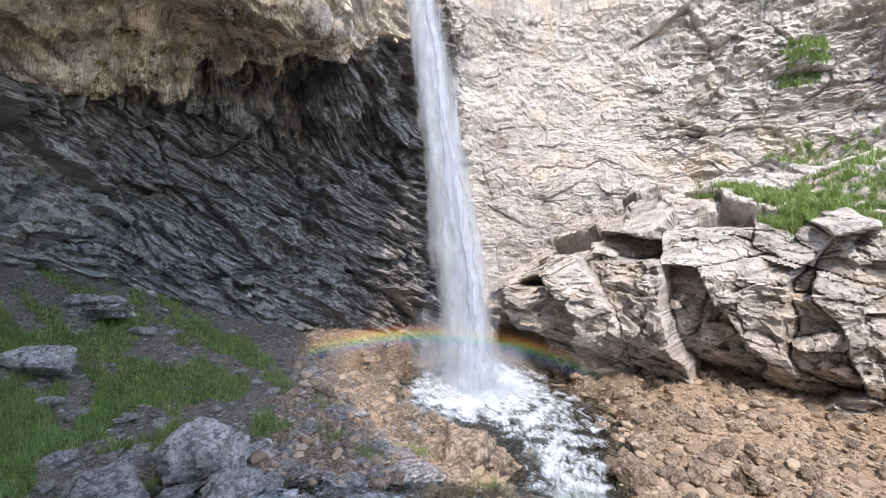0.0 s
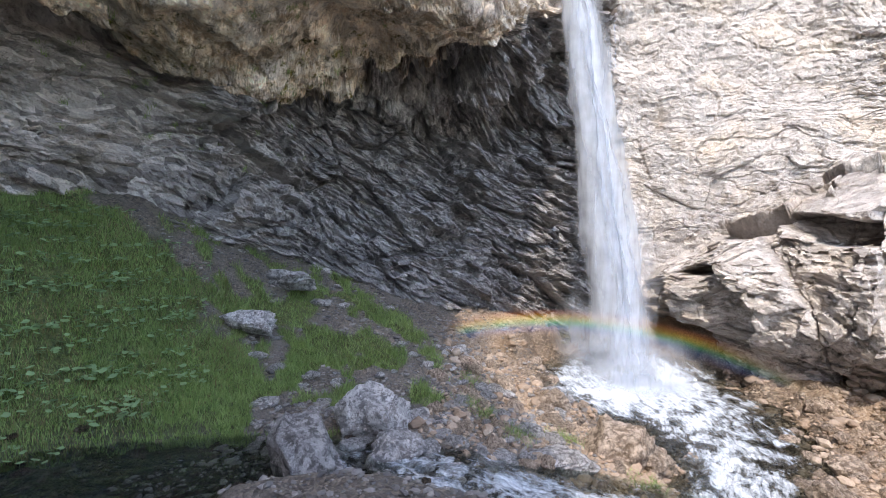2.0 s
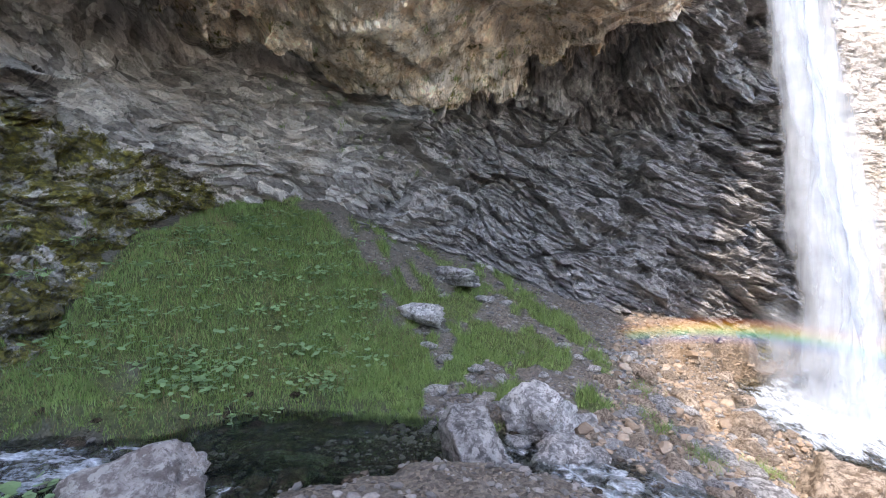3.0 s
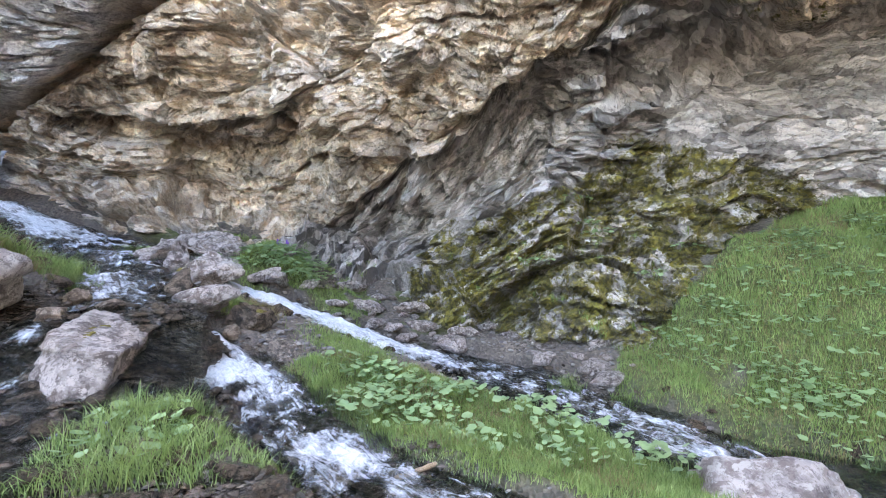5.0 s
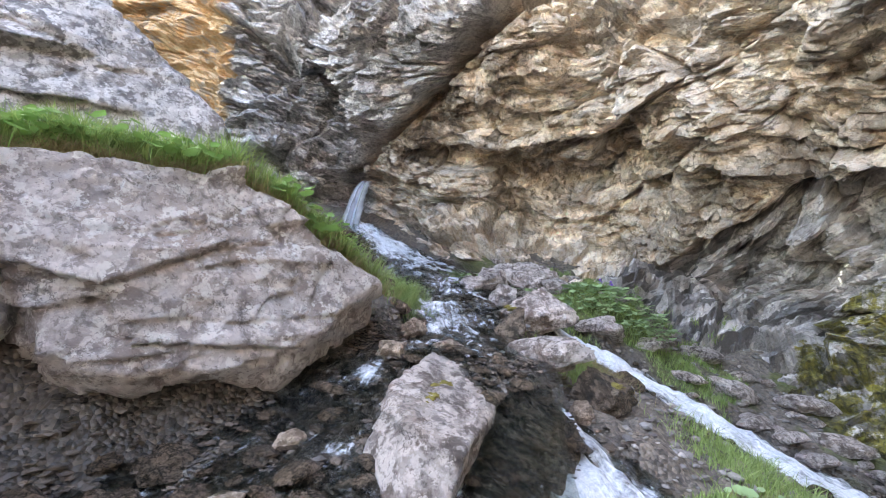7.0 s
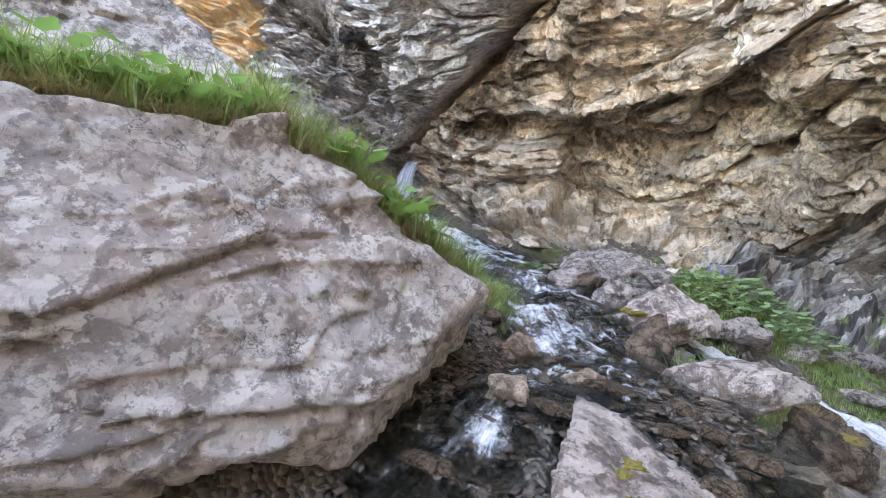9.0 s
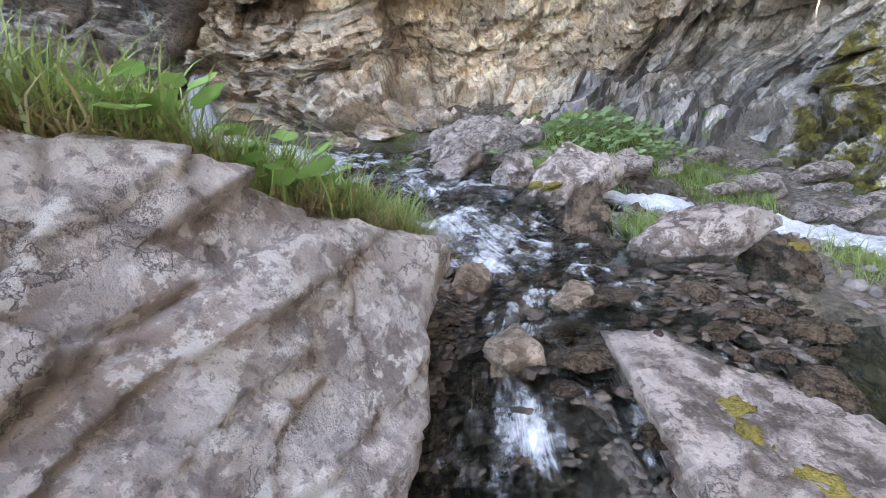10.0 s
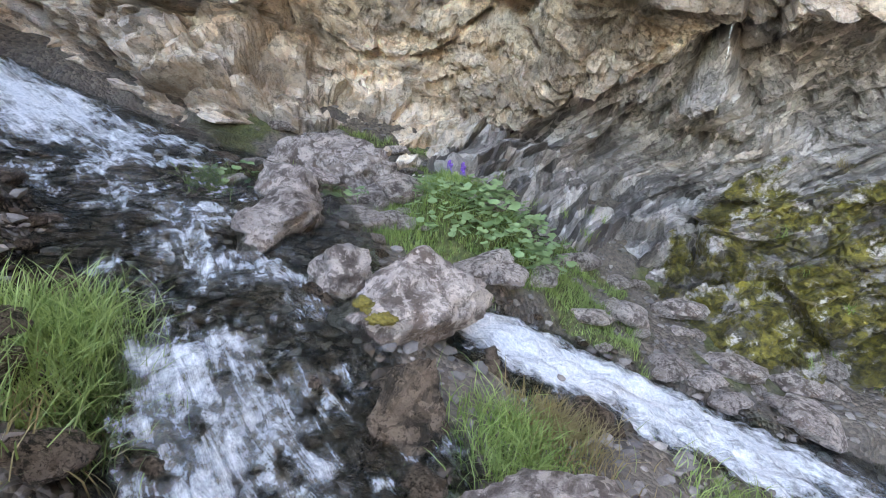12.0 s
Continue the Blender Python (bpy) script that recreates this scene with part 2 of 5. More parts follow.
    return n.finish(colour, rough, n.bump(height, 0.9, 0.065))


def ground_material():
    n = Nodes("gravelly_earth")
    broad, fine = n.noise(1.3, 6, 0.65), n.noise(14, 6, 0.7)
    chips = n.cells(26)
    chip = n.mix(n.ramp(chips.outputs["Color"], 0.1, 0.9), (0.05, 0.042, 0.035), (0.22, 0.18, 0.145))
    warm = n.mix(n.ramp(chips.outputs["Color"], 0.1, 0.9), (0.20, 0.13, 0.08), (0.48, 0.37, 0.27))
    colour = n.mix(n.value("warm"), chip, warm)
    colour = n.mix(n.ramp(broad, 0.4, 0.65, 0, 0.7), colour, n.mix(n.value("warm"), (0.13, 0.115, 0.10), (0.31, 0.22, 0.15)))
    colour = n.mix(n.value("turf"), colour, n.mix(n.ramp(fine, 0.35, 0.65), (0.035, 0.05, 0.014), (0.12, 0.13, 0.04)))
    colour = n.mix(n.math("MULTIPLY", n.value("wet"), n.ramp(chips.outputs["Color"], 0.3, 0.9, 0.9, 0.5)), colour, (0.02, 0.017, 0.014))
    height = n.math("ADD", n.math("MULTIPLY", chips.outputs["Distance"], -1.2), fine)
    rough = n.math("SUBTRACT", 0.93, n.math("MULTIPLY", n.value("wet"), 0.78))
    return n.finish(colour, rough, n.bump(height, 0.8, 0.03))


def stone_material(name, dark, light, tint, rough=0.85):
    n = Nodes(name)
    at = n.tree.nodes.new("ShaderNodeTexCoord").outputs["Object"]
    fine, grain, broad = n.noise(7, 9, 0.74, at), n.noise(55, 5, 0.75, at), n.noise(1.4, 5, 0.6, at)
    mottle = n.noise(3.6, 8, 0.68, at, 0.4)
    colour = n.mix(n.ramp(mottle, 0.45, 0.54), dark, light)
    colour = n.mix(n.ramp(broad, 0.48, 0.6, 0, 0.7), colour, n.mix(n.ramp(fine, 0.42, 0.58, 0.2, 0.8), tint, dark))
    colour = n.mix(n.ramp(fine, 0.45, 0.58, 0, 0.5), colour, light)
    colour = n.mix(n.ramp(n.noise(6, 7, 0.66, at), 0.53, 0.56, 0, 0.85), colour, tuple(min(0.82, c * 1.4) for c in light))
    colour = n.mix(n.ramp(n.noise(14, 5, 0.62, at, 0.4), 0.54, 0.57, 0, 0.6), colour, tuple(min(0.82, c * 1.3) for c in light))
    colour = n.mix(n.ramp(n.noise(10, 6, 0.65, at, 0.6), 0.56, 0.60, 0, 0.6), colour, tuple(c * 0.7 for c in dark))
    colour = n.mix(n.ramp(n.noise(22, 5, 0.7, at), 0.58, 0.62, 0, 0.6), colour, tuple(c * 0.55 for c in dark))
    shade = n.ramp(n.random(), 0, 1, 0.7, 1.15)
    node = n.add("ShaderNodeHueSaturation", Value=shade, Color=colour)
    colour = n.mix(n.ramp(grain, 0.54, 0.66, 0, 0.3), node.outputs[0], dark)
    warp = n.add("ShaderNodeTexNoise", Scale=2.4, Detail=6.0, Roughness=0.7, Vector=at)
    shift = n.tree.nodes.new("ShaderNodeVectorMath")
    shift.operation = "MULTIPLY_ADD"
    n.put(shift.inputs[0], warp.outputs["Color"])
    shift.inputs[1].default_value = (0.8, 0.8, 0.8)
    n.put(shift.inputs[2], at)
    crack = n.ramp(n.cells(2.1, "DISTANCE_TO_EDGE", shift.outputs[0]).outputs["Distance"], 0.0, 0.02)
    colour = n.mix(n.math("MULTIPLY", n.math("SUBTRACT", 1.0, crack), n.ramp(n.noise(1.9, 4, 0.6, at), 0.48, 0.6, 0, 0.8)), colour, tuple(c * 0.3 for c in dark))
    chips = n.cells(12, "F1", at).outputs["Distance"]
    height = n.math("ADD", n.math("ADD", n.math("MULTIPLY", fine, 1.7), n.math("MULTIPLY", chips, 0.3)), n.math("ADD", n.math("MULTIPLY", grain, 0.25), n.math("MULTIPLY", crack, 0.25)))
    return n.finish(colour, rough, n.bump(height, 1.0, 0.06))


def leaf_material(name, dark, light, back=0.35):
    n = Nodes(name)
    tone = n.mix(n.island(), dark, light)
    tone = n.mix(n.ramp(n.noise(2.2, 4), 0.35, 0.65, 0, 0.6), tone, tuple(c * 0.6 for c in light))
    n.finish(tone, 0.55)
    thin = n.add("ShaderNodeBsdfTranslucent", Color=tone)
    both = n.add("ShaderNodeMixShader", Fac=back)
    n.put(both.inputs[1], n.bsdf.outputs[0])
    n.put(both.inputs[2], thin.outputs[0])
    n.put(n.out.inputs[0], both.outputs[0])
    return n.mat


def water_material():
    """Running water: clear and dark where it is calm, white where the air is beaten in and where the seep's glints are
    painted.
    """
    n = Nodes("running_water")
    flow = n.value("along")
    across = n.value("across")
    combine = n.add("ShaderNodeCombineXYZ", X=n.math("MULTIPLY", flow, 2.2), Y=n.math("MULTIPLY", across, 9.0), Z=0.0)
    streak = n.noise(1.6, 7, 0.75, combine.outputs[0], 0.6)
    clot = n.noise(11, 6, 0.75)
    swirl = n.math("MULTIPLY", n.math("SUBTRACT", n.noise(2.3, 5, 0.65), 0.5), 1.5)
    foam = n.ramp(n.math("ADD", n.math("ADD", n.math("ADD", n.math("MULTIPLY", streak, 0.9), swirl), n.math("MULTIPLY", clot, 0.6)), n.math("MULTIPLY", n.value("foam"), 0.85)), 1.05, 1.45)
    clear = n.add("ShaderNodeBsdfGlossy", Color=(0.9, 0.95, 1.0), Roughness=0.06)
    below = n.add("ShaderNodeBsdfTransparent", Color=(0.72, 0.76, 0.72))
    bend = n.bump(n.math("ADD", n.math("ADD", n.noise(16, 5, 0.65), n.math("MULTIPLY", n.noise(45, 3, 0.6), 0.5)), n.math("MULTIPLY", streak, 1.2)), 0.9, 0.07)
    n.put(clear.inputs["Normal"], bend)
    fres = n.add("ShaderNodeFresnel", IOR=1.33)
    n.put(fres.inputs["Normal"], bend)
    calm = n.add("ShaderNodeMixShader", Fac=fres.outputs[0])
    n.put(calm.inputs[1], below.outputs[0])
    n.put(calm.inputs[2], clear.outputs[0])
    n.put(n.bsdf.inputs["Base Color"], n.mix(n.ramp(n.math("ADD", n.math("MULTIPLY", streak, 0.6), n.math("MULTIPLY", n.noise(34, 5, 0.7), 0.6)), 0.45, 0.72), (0.40, 0.47, 0.54), (0.84, 0.87, 0.90)))
    n.put(n.bsdf.inputs["Roughness"], 0.45)
    n.put(n.bsdf.inputs["Normal"], n.bump(n.math("ADD", clot, streak), 0.8, 0.06))
    both = n.add("ShaderNodeMixShader", Fac=foam)
    n.put(both.inputs[1], calm.outputs[0])
    n.put(both.inputs[2], n.bsdf.outputs[0])
    n.put(n.out.inputs[0], both.outputs[0])
    return n.mat


def spray_material(name, low, high, most=1.0):
    """Falling water broken into drops: white, with gaps that let the rock show."""
    n = Nodes(name)
    thread = n.noise(1.0, 6, 0.62, n.stretched((4.5, 4.5, 0.45)), 0.4)
    puff = n.noise(2.4, 5, 0.6)
    body = n.math("ADD", n.math("MULTIPLY", thread, 0.8), n.math("MULTIPLY", puff, 0.5))
    cover = n.math("MULTIPLY", n.ramp(n.math("ADD", body, n.math("MULTIPLY", n.value("dense"), 0.8)), low, high, 0, most), n.ramp(n.value("dense"), 0, 0.25))
    n.put(n.bsdf.inputs["Base Color"], (0.70, 0.74, 0.80))
    n.put(n.bsdf.inputs["Roughness"], 0.9)
    thin = n.add("ShaderNodeBsdfTranslucent", Color=(0.70, 0.74, 0.80))
    white = n.add("ShaderNodeMixShader", Fac=0.5)
    n.put(white.inputs[1], n.bsdf.outputs[0])
    n.put(white.inputs[2], thin.outputs[0])
    both = n.add("ShaderNodeMixShader", Fac=cover)
    n.put(both.inputs[1], n.add("ShaderNodeBsdfTransparent").outputs[0])
    n.put(both.inputs[2], white.outputs[0])
    n.put(n.out.inputs[0], both.outputs[0])
    return n.mat


CLIFF, GROUND = cliff_material(), ground_material()
PALE_STONE = stone_material("pale_limestone", (0.31, 0.26, 0.24), (0.62, 0.56, 0.53), (0.54, 0.43, 0.365))
GREY_STONE = stone_material("grey_stone", (0.17, 0.16, 0.16), (0.50, 0.48, 0.47), (0.33, 0.27, 0.235))
WARM_STONE = stone_material("rusty_stone", (0.19, 0.135, 0.095), (0.47, 0.37, 0.285), (0.35, 0.235, 0.15))
BROOK_STONE = stone_material("brook_stone", (0.13, 0.10, 0.088), (0.50, 0.44, 0.405), (0.30, 0.205, 0.15), 0.55)
WET_STONE = stone_material("wet_stone", (0.035, 0.028, 0.022), (0.16, 0.12, 0.09), (0.09, 0.055, 0.03), 0.16)
WATER = water_material()
FALL, MIST = spray_material("falling_water", 0.62, 1.5), spray_material("drifting_spray", 0.7, 1.7, 0.5)
GRASS = leaf_material("grass_blades", (0.09, 0.17, 0.035), (0.37, 0.49, 0.17))
LEAF = leaf_material("broad_leaves", (0.14, 0.26, 0.08), (0.36, 0.50, 0.26))
LUSH_LEAF = leaf_material("lush_leaves", (0.08, 0.20, 0.03), (0.26, 0.44, 0.13))
DRY_GRASS = leaf_material("dry_grass", (0.22, 0.17, 0.07), (0.36, 0.30, 0.15))


# ---- the ground: heights every four metres, channels cut along the streams ----
GROUND_X, GROUND_Y = (-14.0, 4.0), (-14.0, 4.0)
HEIGHTS = [
    (4.0, 3.5, 3.4, 5.5, 5.5, 4.0, 3.0, 3.0),
    (3.5, 2.0, 2.2, 3.4, 3.2, 2.2, 1.8, 2.0),
    (2.2, 0.9, 1.0, 0.65, 0.7, 0.6, 0.6, 1.0),
    (1.5, -0.45, -0.45, 0.0, 0.1, 0.0, 0.0, 0.5),
    (1.5, -0.1, -1.0, -0.6, -0.1, -0.2, -0.3, 0.0),
    (2.0, 0.8, -1.2, -1.7, -2.3, -2.5, -2.1, -0.5),
    (2.5, 1.8, -0.3, -2.0, -2.8, -2.5, -1.8, 0.5),
    (3.0, 2.2, -0.2, -1.6, -2.3, -1.7, -0.3, 2.0),
    (3.5, 3.0, 1.0, -1.0, -1.2, 0.5, 1.5, 3.0),
]
# streams: x, y, half-width, whiteness
LEFT_BROOK = [(-8.3, -12.4, 0.3, 0.8), (-8.25, -10.6, 0.8, 0.75), (-7.9, -9.1, 1.15, 0.5), (-6.9, -7.6, 0.95, 0.45), (-6.0, -6.6, 0.62, 0.44), (-5.5, -5.75, 0.58, 0.5), (-5.2, -5.0, 0.36, 0.95), (-5.0, -4.3, 0.44, 0.9), (-4.7, -3.6, 0.5, 0.65), (-4.15, -2.9, 0.5, 0.5), (-3.75, -2.2, 0.46, 0.55), (-3.5, -1.3, 0.42, 0.45), (-3.5, 0.0, 0.3, 0.3), (-4.2, 1.6, 0.4, 0.3), (-5.1, 2.9, 0.5, 0.2)]
RIGHT_BROOK = [(-7.3, -6.4, 0.14, 0.2), (-7.6, -5.7, 0.42, 1.0), (-7.9, -4.7, 0.55, 0.95), (-8.2, -3.5, 0.58, 0.9), (-8.35, -2.4, 0.62, 0.6), (-8.0, -1.2, 0.7, 0.5), (-7.4, -0.3, 0.72, 0.5), (-6.6, 0.6, 0.7, 0.6), (-5.9, 1.6, 0.6, 0.6), (-5.5, 3.2, 0.9, 0.0), (-4.4, 4.4, 0.7, 0.1), (-2.9, 5.1, 0.55, 0.5), (-1.0, 5.7, 0.7, 0.6), (1.0, 6.0, 0.9, 0.6), (3.2, 5.4, 1.0, 0.5)]
FALL_BROOK = [(0.4, 14.2, 1.2, 0.8), (1.1, 12.9, 2.3, 1.1), (2.3, 11.4, 1.9, 0.7), (2.6, 9.8, 1.1, 0.75), (2.3, 8.4, 0.8, 0.85), (2.4, 7.0, 0.8, 0.8), (3.6, 5.4, 0.9, 0.4), (6.5, 2.6, 1.2, 0.3)]
# the seep's white is broken water and also painted sky glints
SEEP = [(-5.5, -6.0, 0.55, 0.5), (-4.85, -5.6, 0.8, 0.42), (-3.9, -5.2, 0.95, 0.22), (-3.0, -4.75, 1.15, 0.3), (-2.0, -4.1, 1.3, 0.3), (-1.5, -2.8, 1.0, 0.15)]


def ground_base(x, y):
    t = np.array(HEIGHTS)
    rows, cols = t.shape
    u = np.clip((x - GROUND_X[0]) / GROUND_X[1], 0, cols - 1)
    v = np.clip((y - GROUND_Y[0]) / GROUND_Y[1], 0, rows - 1)
    j = np.clip(np.floor(v).astype(int), 0, rows - 2)
    f = v - j
    across = [catmull_pick(t, np.clip(j + k, 0, rows - 1), u) for k in (-1, 0, 1, 2)]
    a, b, c, d = across
    return 0.5 * (2 * b + (c - a) * f + (2 * a - 5 * b + 4 * c - d) * f * f + (3 * b - a - 3 * c + d) * f ** 3)


def catmull_pick(t, j, u):
    n = t.shape[1]
    i = np.clip(np.floor(u).astype(int), 0, n - 2)
    f = u - i
    a, b, c, d = t[j, np.clip(i - 1, 0, n - 1)], t[j, i], t[j, i + 1], t[j, np.clip(i + 2, 0, n - 1)]
    return 0.5 * (2 * b + (c - a) * f + (2 * a - 5 * b + 4 * c - d) * f * f + (3 * b - a - 3 * c + d) * f ** 3)


def course(stream, spacing=0.06):
    """A stream's middle line: x, y, half-width, whiteness, at even steps."""
    fine = catmull(stream, np.linspace(0, len(stream) - 1, 40 * len(stream)))
    far = np.concatenate([[0], np.cumsum(np.hypot(*np.diff(fine[:, :2], axis=0).T))])
    at = np.arange(0, far[-1], spacing)
    return np.stack([np.interp(at, far, fine[:, k]) for k in range(4)], 1), at


STREAMS = (LEFT_BROOK, RIGHT_BROOK, FALL_BROOK, SEEP)
COURSES = [course(s, 0.2)[0] for s in STREAMS]
DEPTHS = (0.16, 0.16, 0.16, 0.03)


def near_stream(x, y, c):
    """How far (in half-widths) the points are from a stream, and the nearest step of its course."""
    best, which = np.full(x.shape, 99.0), np.zeros(x.shape, int)
    for k, (px, py, w, _) in enumerate(c):
        d = np.hypot(x - px, y - py) / max(w, 0.05)
        which = np.where(d < best, k, which)
        best = np.minimum(best, d)
    return best, which


def soaked(x, y):
    """The flat by the boulder over which thin water spreads: 0 to 1."""
    spread_out = 1 - step(0.6, 1.2, ((x + 2.3) / 2.1) ** 2 + ((y + 4.3) / 1.5) ** 2)
    return np.maximum(spread_out, 1 - step(1.1, 2.0, near_stream(x, y, COURSES[3])[0]))


# low mounds and hollows: x, y, radius x, radius y, height
MOUNDS = [(-5.6, -1.5, 0.8, 1.6, 0.15), (-9.4, -6.1, 0.9, 0.8, 0.6), (-3.1, -3.2, 0.6, 0.7, 0.12), (-7.6, -7.4, 0.6, 0.6, 0.2), (-4.5, -5.4, 0.6, 0.5, 0.22)]


def open_ground(x, y):
    """The ground before the water cut into it."""
    z = ground_base(x, y)
    for mx, my, rx, ry, h in MOUNDS:
        z = z + h * np.exp(-((x - mx) / rx) ** 2 - ((y - my) / ry) ** 2)
    return z + bank_height(x, y)


def water_level(c):
    """A stream never climbs; its surface steps down over small falls."""
    z = np.minimum.accumulate(open_ground(c[:, 0], c[:, 1]))
    steps = np.round(z / 0.22) * 0.22
    z = 0.5 * z + 0.5 * steps
    return np.convolve(np.pad(z, 2, "edge"), np.ones(5) / 5, "valid") - 0.03


def ground_height(x, y, fine=True):
    x, y = np.asarray(x, float), np.asarray(y, float)
    z = open_ground(x, y)
    if fine:
        p = np.stack([x.ravel(), y.ravel(), np.zeros(x.size)], 1)
        z = z + (0.10 * fbm(p, 1.3, 4, 0.55, 5) + 0.05 * ridged(p, 0.35, 3, 9)).reshape(x.shape)
    for c, depth in zip(COURSES, DEPTHS):
        far, which = near_stream(x, y, c)
        bed = water_level(c)[which] - depth
        if fine:
            bed = bed + ((0.02 if depth < 0.1 else 0.07) * fbm(p, 0.3, 3, 0.6, 15)).reshape(x.shape)
        if fine:
            far = far + (0.4 * fbm(p, 0.7, 3, 0.6, 16)).reshape(x.shape)
        keep = step(0.85, 1.7, far)
        z = z * keep + bed * (1 - keep)
    return z


# ---- the cliffs: stations along the foot, from the wall beside the fall round to the spring and behind ----
# x, y, foot, top, lean (metres that the crown stands out), undercut, height of the knee
FALL_SIDE = [
    (24.0, 2.0, -1.0, 20.0, -4.0, 0.0, 3.0),
    (17.0, 9.0, -0.5, 24.0, -4.0, 0.0, 3.0),
    (11.5, 15.0, -0.5, 28.0, -3.0, 0.0, 3.0),
    (6.5, 17.6, -1.0, 30.0, -1.5, 0.0, 3.0),
    (3.0, 17.6, -1.5, 30.0, -0.5, 0.0, 3.0),
    (0.9, 17.4, -1.5, 30.0, 0.0, 0.0, 4.0),
    (-1.8, 15.8, -1.3, 28.0, 2.8, 0.0, 5.5),
    (-4.9, 13.6, -0.9, 24.0, 5.6, 0.0, 5.6),
    (-7.9, 11.2, 0.3, 20.0, 6.0, 0.2, 4.8),
    (-9.5, 8.2, 1.2, 17.0, 5.6, 0.4, 3.9),
    (-9.8, 4.6, 1.2, 15.0, 4.6, 0.5, 3.9),
    (-9.6, 1.4, 0.2, 14.0, 3.6, -0.3, 3.6),
    (-10.3, -1.6, -0.7, 14.0, 3.4, -0.4, 3.2),
]
SPRING_SIDE = [
    (-11.2, -4.6, -0.3, 14.0, 3.6, -1.6, 2.0),
    (-11.25, -7.1, 0.7, 15.0, 3.6, -1.5, 1.6),
    (-10.6, -8.9, 1.4, 17.0, 3.7, -1.2, 1.6),
    (-9.8, -10.9, 1.9, 22.0, 3.0, -0.6, 1.4),
    (-8.7, -13.1, 2.2, 30.0, 1.4, 0.6, 1.6),
    (-7.0, -13.6, 2.4, 38.0, 0.3, 0.5, 1.8),
    (-5.4, -14.4, 2.8, 40.0, 0.0, 0.0, 2.0),
    (-4.9, -18.2, 3.2, 42.0, 0.0, 0.0, 3.0),
    (-1.2, -21.4, 4.0, 40.4, 0.0, 0.0, 3.0),
    (2.0, -21.0, 4.0, 30.0, 0.0, 0.0, 3.0),
    (5.2, -18.6, 3.6, 16.8, -1.0, 0.0, 3.0),
    (10.0, -15.6, 2.6, 6.0, -2.0, 0.0, 3.0),
]
STATIONS = FALL_SIDE + SPRING_SIDE
FOOT = catmull([s[:2] for s in STATIONS], np.linspace(0, len(STATIONS) - 1, 700))
FOOT_U = np.linspace(0, len(STATIONS) - 1, 700)


def bank_height(x, y):
    """The steep grassy bank that leans on the left cliff's foot."""
    along = step(1.0, 3.2, y) * (1 - step(6.5, 10.0, y))
    return 1.35 * along * step(-7.2, -9.2, x)


# the lower edge of the ochre roof, and the top of the moss: station, metres above the foot
ROOF = [(5.8, 10.0), (6.8, 7.4), (7.1, 6.75), (7.7, 5.75), (8.8, 4.2), (9.5, 4.2), (10.2, 4.1), (11.0, 4.9), (11.54, 5.25), (12.04, 4.65), (12.62, 3.95), (13.0, 3.1), (13.6, 1.85), (14.2, 0.6), (15.0, -0.5), (24.0, -2.0)]
MOSS_TOP = [(9.7, 0.0), (10.0, 1.5), (10.4, 2.5), (11.0, 3.4), (11.4, 3.6), (11.9, 3.1), (12.4, 2.5), (12.65, 0.8), (12.8, -2.0)]


def within(a, b, c, d, x):
    return step(a, b, x) * (1 - step(c, d, x))


